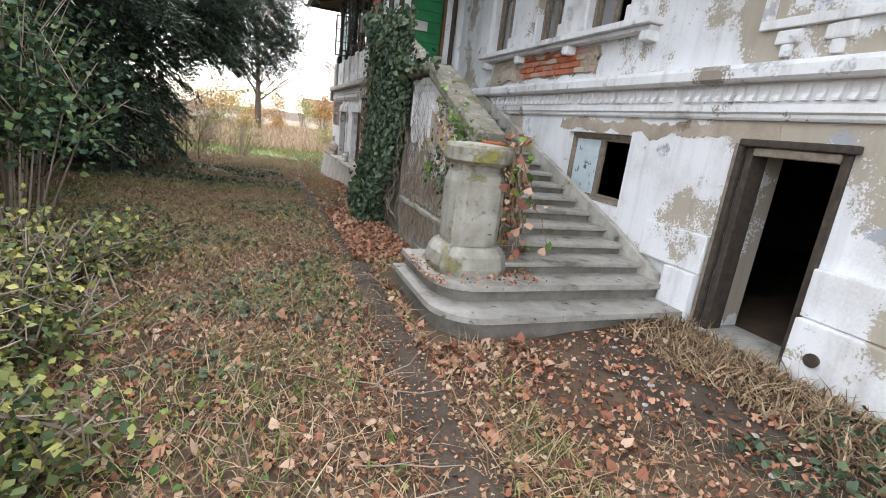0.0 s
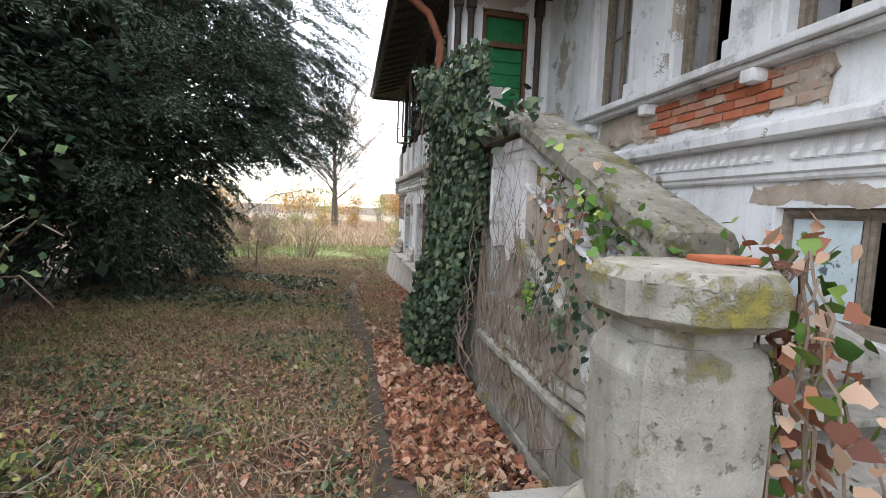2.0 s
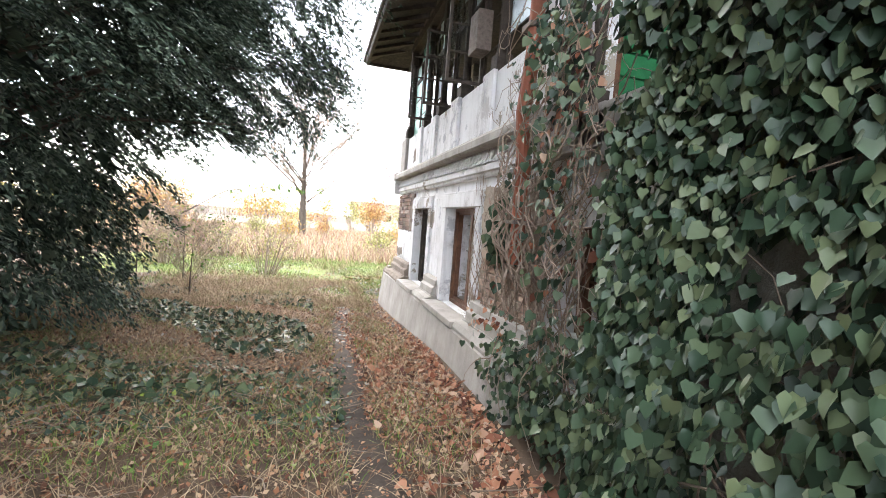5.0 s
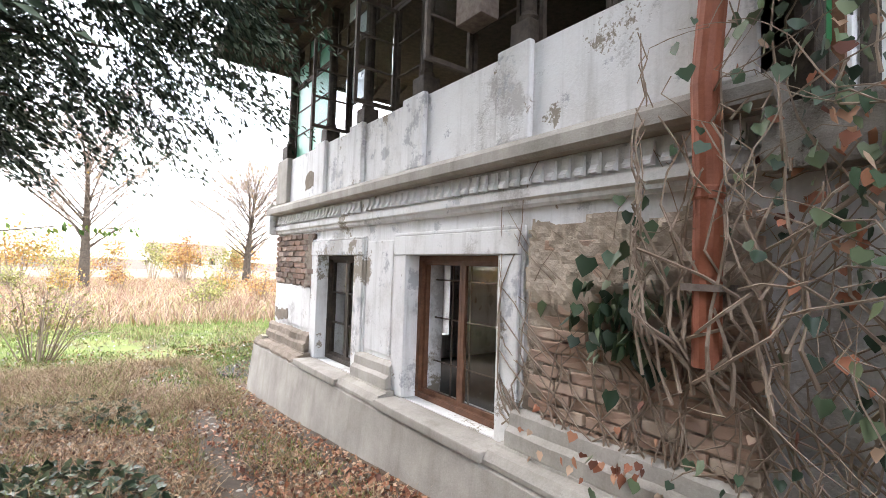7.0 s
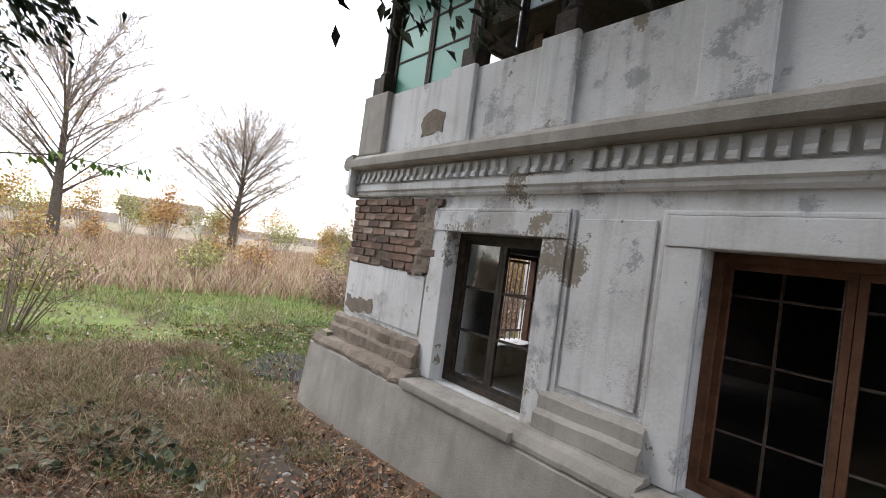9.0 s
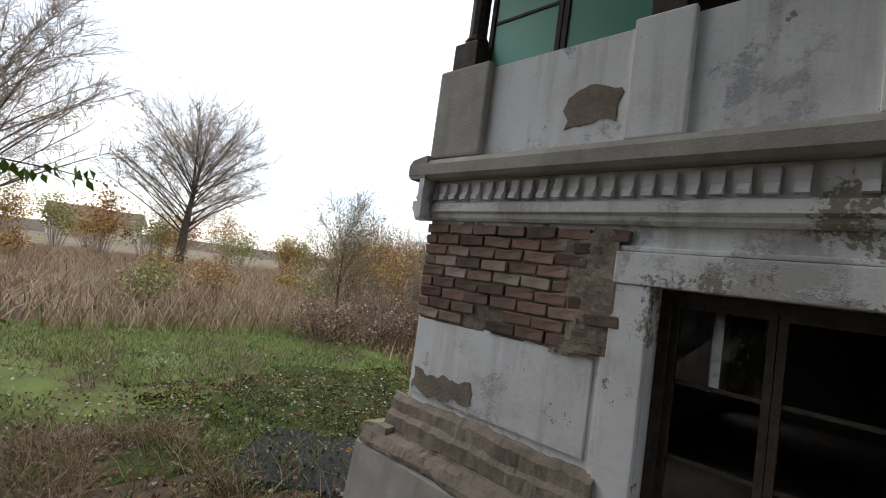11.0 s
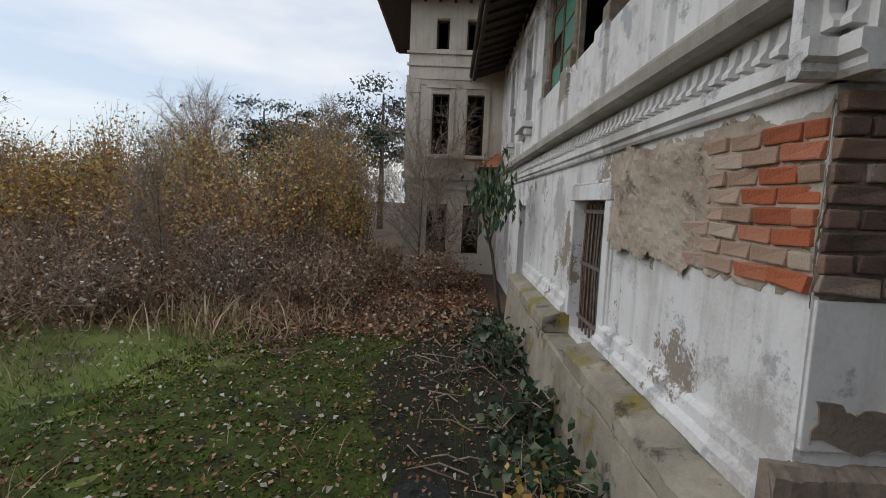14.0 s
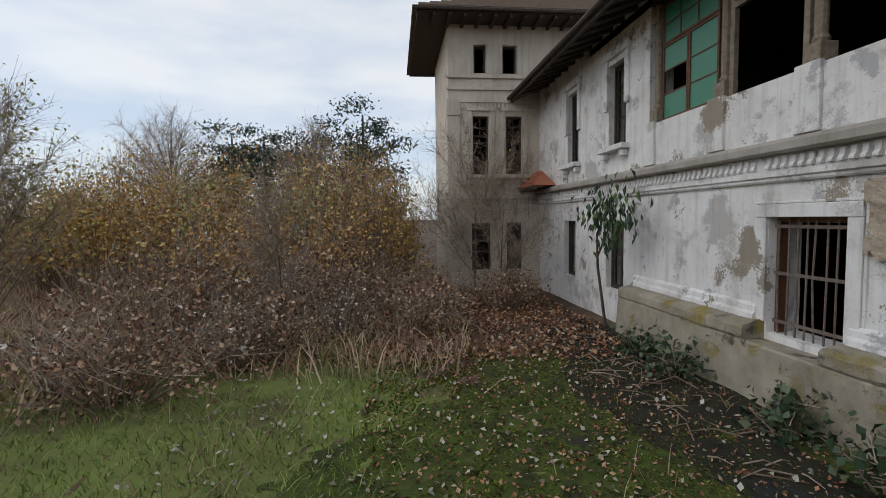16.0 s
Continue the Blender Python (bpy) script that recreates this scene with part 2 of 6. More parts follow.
MOSSLEAF = leafmat("dark_moss_growth", [(0.03, 0.04, 0.007), (0.085, 0.11, 0.014), (0.17, 0.2, 0.026)], 0.9)
# Step stone darker than TREAD: shade below the nosings put into the colour.
RISER = mat("shaded_step_riser", [(0.3, (0.09, 0.08, 0.065)), (0.7, (0.24, 0.22, 0.19))], 4, 0.92, 0.5, 60)
GOLD = leafmat("yellow_autumn_leaf", [(0.26, 0.16, 0.05), (0.5, 0.33, 0.08), (0.58, 0.3, 0.1), (0.36, 0.34, 0.1)], 0.7)
RUSSET = leafmat("russet_autumn_leaf", [(0.26, 0.12, 0.055), (0.52, 0.26, 0.10), (0.64, 0.41, 0.18), (0.54, 0.42, 0.14)], 0.8)
BRAMBLE = leafmat("purple_bramble_leaf", [(0.13, 0.06, 0.04), (0.3, 0.17, 0.1), (0.52, 0.37, 0.25)], 0.8)
FLUFF = leafmat("pale_seed_fluff", [(0.42, 0.38, 0.33), (0.6, 0.56, 0.5), (0.72, 0.69, 0.64)], 0.9)
FARLEAF = leafmat("distant_willow_leaf", [(0.2, 0.21, 0.07), (0.36, 0.36, 0.12), (0.5, 0.46, 0.2)], 0.8)
TWIGS = mat("fine_bare_twigs", [(0.3, (0.18, 0.135, 0.10)), (0.7, (0.38, 0.31, 0.25))], 5, 0.9, 0.0, 30, island=0.5)

GLASS = bpy.data.materials.new("window_glass")
GLASS.use_nodes = True
_b = GLASS.node_tree.nodes["Principled BSDF"]
_b.inputs["Transmission Weight"].default_value, _b.inputs["Roughness"].default_value, _b.inputs["Base Color"].default_value = 1.0, 0.02, (0.9, 0.95, 0.95, 1)
GREENGLASS = bpy.data.materials.new("green_ribbed_glass")
GREENGLASS.use_nodes = True
_b = GREENGLASS.node_tree.nodes["Principled BSDF"]
_b.inputs["Transmission Weight"].default_value, _b.inputs["Roughness"].default_value, _b.inputs["Base Color"].default_value = 0.35, 0.35, (0.06, 0.28, 0.17, 1)
PALEGLASS = mat("dusty_pale_glass", [(0.3, (0.42, 0.5, 0.52)), (0.7, (0.6, 0.68, 0.7))], 5, 0.25, 0.1, 40, patch=[(7, 0.58, 0.62, (0.1, 0.13, 0.14))], spec=0.5)


# ---- mesh building ----
class Mesh:
    """Collects vertices and faces, then links them as one mesh object."""

    def __init__(self):
        self.v, self.f = [], []

    def add(self, vs, fs):
        o = len(self.v)
        self.v += [tuple(p) for p in vs]
        self.f += [tuple(i + o for i in q) for q in fs]
        return self

    def box(self, x0, x1, y0, y1, z0, z1, chip=0.0):
        vs = [(x, y, z) for x in (x0, x1) for y in (y0, y1) for z in (z0, z1)]
        if chip:
            vs = [tuple(c + random.uniform(-chip, chip) for c in p) for p in vs]
        return self.add(vs, [(0, 1, 3, 2), (4, 6, 7, 5), (0, 4, 5, 1), (2, 3, 7, 6), (0, 2, 6, 4), (1, 5, 7, 3)])

    def soft(self, x0, x1, y0, y1, z0, z1, r=0.012, wear=0.0):
        """A box with bevelled edges."""
        bm = bmesh.new()
        bmesh.ops.create_cube(bm, size=1)
        for p in bm.verts:
            p.co = Vector(((x0 + x1) / 2 + p.co.x * (x1 - x0), (y0 + y1) / 2 + p.co.y * (y1 - y0), (z0 + z1) / 2 + p.co.z * (z1 - z0)))
        bmesh.ops.bevel(bm, geom=bm.edges[:], offset=r, segments=2, affect="EDGES", profile=0.6)
        if wear:
            for p in bm.verts:
                p.co += noise.noise_vector(p.co * 6) * wear
        return self.take(bm)

    def take(self, bm):
        bm.verts.index_update()
        self.add([p.co[:] for p in bm.verts], [[q.index for q in f.verts] for f in bm.faces])
        bm.free()
        return self

    def prism(self, poly, lo, hi, axis="x"):
        """A polygon in the plane across axis, drawn out from lo to hi."""
        def at(a, p):
            return {"x": (a, p[0], p[1]), "y": (p[0], a, p[1]), "z": (p[0], p[1], a)}[axis]
        n = len(poly)
        vs = [at(lo, p) for p in poly] + [at(hi, p) for p in poly]
        return self.add(vs, [tuple(range(n))[::-1], tuple(range(n, 2 * n))] + [(i, (i + 1) % n, n + (i + 1) % n, n + i) for i in range(n)])

    def tube(self, pts, rad, n=6):
        pts = [Vector(p) for p in pts]
        rads = rad if isinstance(rad, (list, tuple)) else [rad] * len(pts)
        vs, fs = [], []
        for i, p in enumerate(pts):
            d = (pts[min(i + 1, len(pts) - 1)] - pts[max(i - 1, 0)]).normalized()
            a = d.cross(Vector((0.31, 0.2, 0.93))).normalized()
            c = d.cross(a)
            vs += [p + (a * math.cos(k * math.tau / n) + c * math.sin(k * math.tau / n)) * rads[i] for k in range(n)]
            if i:
                fs += [((i - 1) * n + k, (i - 1) * n + (k + 1) % n, i * n + (k + 1) % n, i * n + k) for k in range(n)]
        fs += [tuple(range(n))[::-1], tuple(range(len(vs) - n, len(vs)))]
        return self.add(vs, fs)

    def lathe(self, x, y, prof, n=8, turn=0.0, square=0.0):
        """prof: (radius, z); square 0 to 1 makes the section squarer."""
        vs, fs = [], []
        for i, (r, z) in enumerate(prof):
            for k in range(n):
                a = turn + k * math.tau / n
                q = r / max(abs(math.cos(a)), abs(math.sin(a))) * square + r * (1 - square)
                vs.append((x + q * math.cos(a), y + q * math.sin(a), z))
            if i:
                fs += [((i - 1) * n + k, (i - 1) * n + (k + 1) % n, i * n + (k + 1) % n, i * n + k) for k in range(n)]
        fs += [tuple(range(n))[::-1], tuple(range(len(vs) - n, len(vs)))]
        return self.add(vs, fs)

    def data(self, name, material):
        me = bpy.data.meshes.new(name)
        me.from_pydata(self.v, [], self.f)
        me.materials.append(material)
        bm = bmesh.new()
        bm.from_mesh(me)
        bmesh.ops.recalc_face_normals(bm, faces=bm.faces)
        bm.to_mesh(me)
        bm.free()
        return me


def part(name, m, material, parent=None, label=""):
    ob = new(name, m.data(name, material))
    if parent is not None:
        ob.parent = parent
        ob.matrix_parent_inverse = Matrix.Translation(-parent.location)
    return tagged(ob, label)


def thing(name, loc, label, category, group="", kind=""):
    ob = new(name)
    ob.location = loc
    ob.empty_display_size = 0.1
    return tagged(ob, label, category, group, kind)


def structure(name, m, material, label="", category=""):
    return tagged(part(name, m, material), label, category, kind="structure")


def pieces(name, base, places, parent):
    """Alike pieces on shared mesh data, as parts of parent."""
    for p in places:
        ob = new(name, base[random.randrange(len(base))])
        ob.matrix_basis = p
        ob.parent = parent
        ob.matrix_parent_inverse = Matrix.Translation(-parent.location)


def leaves(name, pos, size, material, label="", category="", parent=None, up=0.3, aspect=0.75, lobes=False, dirs=None, kind="stuff"):
    """Many small folded leaves in one mesh."""
    pos = np.asarray(pos, float).reshape(-1, 3)
    n = len(pos)
    size = np.broadcast_to(np.asarray(size, float), (n,)) * rng.uniform(0.65, 1.3, n)
    d = rng.normal(size=(n, 3)) if dirs is None else np.asarray(dirs, float) + rng.normal(size=(n, 3)) * 0.25
    d /= np.linalg.norm(d, axis=1)[:, None] + 1e-9
    nrm = rng.normal(size=(n, 3))
    nrm[:, 2] = np.abs(nrm[:, 2]) * (1 - up) + up * 3
    s = np.cross(nrm, d)
    s /= np.linalg.norm(s, axis=1)[:, None] + 1e-9
    nn = np.cross(d, s)
    L, W = (d * size[:, None]), (s * (size * aspect)[:, None])
    lift = nn * (size * rng.uniform(-0.12, 0.28, n))[:, None]
    if lobes:
        vs = np.stack([pos, pos - L * .12 - W * .32 + lift, pos + L * .22 - W * .56 + lift, pos + L * .6 - W * .34 + lift, pos + L, pos + L * .6 + W * .34 + lift, pos + L * .22 + W * .56 + lift, pos - L * .12 + W * .32 + lift], 1)
        fs = (np.arange(n)[:, None, None] * 8 + np.array([[0, 2, 1], [0, 3, 2], [0, 4, 3], [0, 5, 4], [0, 6, 5], [0, 7, 6]])[None]).reshape(-1, 3)
    else:
        vs = np.stack([pos, pos + L * .45 - W * .5 + lift, pos + L, pos + L * .45 + W * .5 + lift], 1)
        fs = (np.arange(n)[:, None, None] * 4 + np.array([[0, 2, 1], [0, 3, 2]])[None]).reshape(-1, 3)
    return soup(name, vs.reshape(-1, 3), fs, material, label, category, parent, kind)


def blades(name, pos, height, material, label="", category="", parent=None, width=0.012, lean=0.35):
    """Grass blades: thin triangles with a bend."""
    pos = np.asarray(pos, float).reshape(-1, 3)
    n = len(pos)
    h = np.broadcast_to(np.asarray(height, float), (n,)) * rng.uniform(0.5, 1.3, n)
    a = rng.uniform(0, math.tau, n)
    s = np.stack([np.cos(a), np.sin(a), np.zeros(n)], 1) * width * (0.5 + h[:, None])
    ln = rng.normal(size=(n, 3)) * lean
    ln[:, 2] = 0
    up = np.array([0, 0, 1.0])
    mid, tip = pos + (up * 0.55 + ln * 0.35) * h[:, None], pos + (up * 0.95 + ln) * h[:, None]
    vs = np.stack([pos - s, pos + s, mid + s * .7, mid - s * .7, tip], 1).reshape(-1, 3)
    k = np.arange(n)[:, None, None] * 5
    fs = (k + np.array([[0, 1, 2], [0, 2, 3], [3, 2, 4]])[None]).reshape(-1, 3)
    return soup(name, vs, fs, material, label, category, parent, "stuff")


def soup(name, vs, fs, material, label, category, parent, kind):
    me = bpy.data.meshes.new(name)
    me.vertices.add(len(vs))
    me.vertices.foreach_set("co", np.ascontiguousarray(vs, dtype=np.float32).ravel())
    me.loops.add(len(fs) * 3)
    me.loops.foreach_set("vertex_index", np.ascontiguousarray(fs, dtype=np.int32).ravel())
    me.polygons.add(len(fs))
    me.polygons.foreach_set("loop_start", np.arange(0, len(fs) * 3, 3, dtype=np.int32))
    me.update(calc_edges=True)
    me.materials.append(material)
    ob = new(name, me)
    if parent is not None:
        ob.parent = parent
        ob.matrix_parent_inverse = Matrix.Translation(-parent.location)
        return tagged(ob, label)
    return tagged(ob, label, category, kind=kind)


def sweep(prof, place, n, wear=0.0, rough=0.0):
    """A closed section of (out, height) drawn along n steps; place(k, out, height) gives the point; wear and rough break the edges."""
    m, c = Mesh(), len(prof)
    for i in range(n + 1):
        for o, h in prof:
            q = Vector(place(i / n, o, h))
            q += noise.noise_vector(q * 5) * wear + noise.noise_vector(q * 21) * rough
            m.v.append(tuple(q))
        if i:
            m.f += [((i - 1) * c + k, (i - 1) * c + (k + 1) % c, i * c + (k + 1) % c, i * c + k) for k in range(c)]
    m.f += [tuple(range(c))[::-1], tuple(range(n * c, n * c + c))]
    return m


def holed(lo, hi, z0, z1, holes):
    """The rectangles that are left of a wall of that extent round its openings (a0, a1, z0, z1)."""
    us = sorted({lo, hi, *[h[0] for h in holes], *[h[1] for h in holes]})
    out = []
    for a, b in zip(us, us[1:]):
        m = (a + b) / 2
        cuts = sorted((h[2], h[3]) for h in holes if h[0] < m < h[1])
        z = z0
        for c0, c1 in cuts:
            if c0 > z:
                out.append((a, b, z, c0))
            z = c1
        if z < z1:
            out.append((a, b, z, z1))
    return out


def wall_y(x0, x1, lo, hi, z0, z1, holes=()):
    m = Mesh()
    for a, b, c, d in holed(lo, hi, z0, z1, holes):
        m.box(x0, x1, a, b, c, d)
    return m


def wall_x(y0, y1, lo, hi, z0, z1, holes=()):
    m = Mesh()
    for a, b, c, d in holed(lo, hi, z0, z1, holes):
        m.box(a, b, y0, y1, c, d)
    return m


def ragged(u0, u1, z0, z1, amp=0.05, step=0.035):
    """An outline with broken edges."""
    out = []
    for (a, b) in (((u0, z0), (u1, z0)), ((u1, z0), (u1, z1)), ((u1, z1), (u0, z1)), ((u0, z1), (u0, z0))):
        n = max(2, int(math.hypot(b[0] - a[0], b[1] - a[1]) / step))
        for i in range(n):
            t = i / n
            p = Vector((a[0] + (b[0] - a[0]) * t, a[1] + (b[1] - a[1]) * t, u0 * 3))
            q = noise.noise_vector(p * 5) * amp * 1.5 + noise.noise_vector(p * 19) * amp * 0.7
            out.append((p.x + q.x, p.y + q.y))
    return out


def ground_z(x, y):
    """Height of the ground: level by the stair, lower behind the corner, a hump at the cellar door."""
    t = min(1.0, max(0.0, (y - 5.5) / 6.5))
    base = -0.33 * t * t * (3 - 2 * t)
    hump = 0.1 * min(1.0, max(0.0, (x + 1.6) / 1.2)) if y < -1.0 else 0.0
    return base + hump + 0.035 * noise.noise(Vector((x * 0.5, y * 0.5, 0))) + 0.02 * noise.noise(Vector((x * 1.7, y * 1.7, 3)))


def gz(xy):
    return np.array([ground_z(float(x), float(y)) for x, y in xy])


# ---- ground: one sheet to the horizon, fine near the walk ----
def make_ground():
    xs = sorted({*[round(-16 + i * 0.4, 3) for i in range(81)], -600, -250, -120, -60, -35, -22, 22, 35, 60, 120, 250, 600})
    ys = sorted({*[round(-12 + i * 0.4, 3) for i in range(111)], -600, -200, -60, -25, 40, 55, 80, 140, 300, 700})
    m = Mesh()
    m.v = [(x, y, ground_z(x, y)) for y in ys for x in xs]
    w = len(xs)
    m.f = [(j * w + i, j * w + i + 1, (j + 1) * w + i + 1, (j + 1) * w + i) for j in range(len(ys) - 1) for i in range(w - 1)]
    structure("ground", m, SOIL, "uneven autumn soil with dead grass and fallen leaves", "ground")


def patch_on_ground(name, outline, lift, material, label, category):
    """A thin sheet laid on the ground inside a closed outline, by rings about its middle."""
    m = Mesh()
    cx, cy = sum(p[0] for p in outline) / len(outline), sum(p[1] for p in outline) / len(outline)
    n, rings = len(outline), 9
    m.v = [(cx, cy, ground_z(cx, cy) + lift)]
    for r in range(1, rings + 1):
        k = r / rings
        for x, y in outline:
            X, Y = cx + (x - cx) * k, cy + (y - cy) * k
            m.v.append((X, Y, ground_z(X, Y) + (lift if r < rings else -0.02)))
    m.f = [(0, 1 + i, 1 + (i + 1) % n) for i in range(n)]
    for r in range(rings - 1):
        o = 1 + r * n
        m.f += [(o + i, o + n + i, o + n + (i + 1) % n, o + (i + 1) % n) for i in range(n)]
    return structure(name, m, material, label, category)


def ribbon(name, line, half, lift, material, label):
    m, n = Mesh(), 0
    pts = []
    for (x0, y0), (x1, y1) in zip(line, line[1:]):
        k = max(2, int(math.hypot(x1 - x0, y1 - y0) / 0.25))
        pts += [(x0 + (x1 - x0) * i / k, y0 + (y1 - y0) * i / k) for i in range(k)]
    for x, y in pts:
        for q in (-1, -0.5, 0, 0.5, 1):
            X = x + q * (half + 0.16 * noise.noise(Vector((x, y * 2.3, q * 3))))
            m.v.append((X, y, ground_z(X, y) + (lift if abs(q) < 1 else -0.006)))
    for i in range(len(pts) - 1):
        m.f += [(i * 5 + k, i * 5 + k + 1, i * 5 + 6 + k, i * 5 + 5 + k) for k in range(4)]
    return structure(name, m, material, label, "path")


def blob(cx, cy, rx, ry, n=28, wob=0.25):
    """A ragged round outline."""
    n = n * 5
    fray = [1 + 0.13 * noise.noise(Vector((i * 0.45, cx, cy))) + 0.08 * noise.noise(Vector((i * 1.3, cy, cx))) for i in range(n)]
    return [(cx + (x - cx) * q, cy + (y - cy) * q) for (x, y), q in zip(smooth_blob(cx, cy, rx, ry, n, wob), fray)]


def smooth_blob(cx, cy, rx, ry, n, wob):
    return [(cx + rx * (1 + wob * noise.noise(Vector((math.cos(a) * 1.5 + cx, math.sin(a) * 1.5, cy)))) * math.cos(a),
             cy + ry * (1 + wob * noise.noise(Vector((math.cos(a) * 1.5 + cx, math.sin(a) * 1.5, cy + 5)))) * math.sin(a)) for a in [i * math.tau / n for i in range(n)]]


make_ground()
ribbon("path", [(-2.9, -9), (-2.85, -3), (-2.75, 0.5), (-2.75, 2.5), (-3.0, 5), (-2.9, 8.5), (-2.7, 10.8)], 0.2, 0.008, PATHSOIL, "narrow trodden earth path along the house")
patch_on_ground("pavement_1", blob(-0.6, -2.8, 1.1, 1.0, 40, 0.5), 0.004, PATHSOIL, "bare trodden earth with rubble before the cellar door", "bare ground")
patch_on_ground("ground_moss", blob(0.4, 14.0, 3.2, 1.8, 60, 0.8), 0.012, MOSS, "dark green moss over old paving beside the wall", "moss")
patch_on_ground("ground_damp", blob(2.4, 12.6, 3.7, 0.95, 60, 0.6), 0.016, DAMP, "damp dark earth along the garden wall", "bare ground")
patch_on_ground("ground_wet", blob(-1.25, 12.8, 0.85, 0.9, 40, 0.9), 0.02, WET, "wet black gravel patch at the house corner", "wet gravel")
patch_on_ground("pavement_2", blob(-2.4, 9.0, 0.6, 1.9, 40, 0.5), 0.005, PATHSOIL, "bare grey earth along the plinth", "bare ground")

patch_on_ground("ground_meadow", blob(-2.5, 18.0, 8.5, 3.9, 40), 0.006, MEADOW, "green meadow turf behind the house", "meadow")
patch_on_ground("ground_field", blob(6, 62, 75, 41, 60, 0.05), 0.03, FIELDSOIL, "pale dry field beyond the meadow", "field")

# ---- walls ----
X0, XB, YN, YD = 0.0, -1.6, 11.55, 5.0      # stair facade, bay facade, garden facade, porch door wall
DOOR_C = (-2.63, -1.86, 0.08, 1.72)
WIN_C = (-0.48, 0.67, 0.93, 1.74)
WINS_A = [(2.69, 3.42), (1.27, 1.95), (-0.05, 0.73)]
W1, W2 = (6.64, 7.83, 0.44, 1.72), (8.88, 9.88, 0.44, 1.72)
N1 = (0.56, 1.48, 0.38, 1.66)
N_LOW = [N1, (4.75, 5.45, 0.3, 1.6), (7.0, 7.7, 0.3, 1.6)]
N_UP = [(4.72, 5.38, 2.98, 4.5), (6.85, 7.5, 2.9, 4.5)]

structure("wall_west", wall_y(X0, X0 + 0.45, -9, YD, -0.4, 5.3, [DOOR_C, WIN_C, *[(a, b, 2.92, 4.7) for a, b in WINS_A]]), PLASTER_A,
          "peeling white plaster wall with bare render patches", "wall")
structure("wall_bay", wall_y(XB, XB + 0.4, 3.55, YN, -0.6, 2.35, [W1, W2, (3.98, 4.62, 0.8, 1.56)]), PLASTER, "worn white plaster basement wall of the bay", "wall")
structure("wall_north", wall_x(YN - 0.4, YN, XB + 0.4, 9.65, -0.6, 2.35, N_LOW), PLASTER, "worn white plaster garden wall", "wall")
structure("wall_north_upper", wall_x(YN - 0.4, YN, 3.95, 9.65, 2.35, 5.4, N_UP), PLASTER, "stained white upper wall with tall windows", "wall")
structure("wall_porch", wall_x(YD, YD + 0.3, XB, X0 + 0.45, 2.35, 5.3, [(-1.12, -0.36, 2.4, 4.75)]), PLASTER_A, "grey plaster wall round the porch door", "wall")
# Added to close the rooms behind the openings; DARK puts shade into their colour.
structure("wall_east", wall_y(6.0, 6.3, -9, YN - 0.4, -0.6, 5.3), DARK, "inner wall coloured dark for shade", "wall")
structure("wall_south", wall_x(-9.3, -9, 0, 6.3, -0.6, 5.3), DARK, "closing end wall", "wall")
structure("wall_inner", wall_x(YD + 0.3, YD + 0.5, 0.9, 6.0, -0.4, 5.3), DARK, "partition wall coloured dark for shade", "wall")
structure("floor_cellar", Mesh().box(XB + 0.4, 6.0, -9, YN - 0.4, -0.5, -0.05), DARK, "cellar floor coloured dark for shade", "floor")
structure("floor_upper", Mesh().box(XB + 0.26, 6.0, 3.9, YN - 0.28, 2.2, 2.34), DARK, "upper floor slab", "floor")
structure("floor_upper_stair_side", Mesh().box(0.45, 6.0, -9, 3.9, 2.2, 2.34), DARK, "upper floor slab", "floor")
structure("ceiling", Mesh().box(XB, 6.3, -9.3, YN, 4.98, 5.12), WOOD_DARK, "dark boarded ceiling", "ceiling")


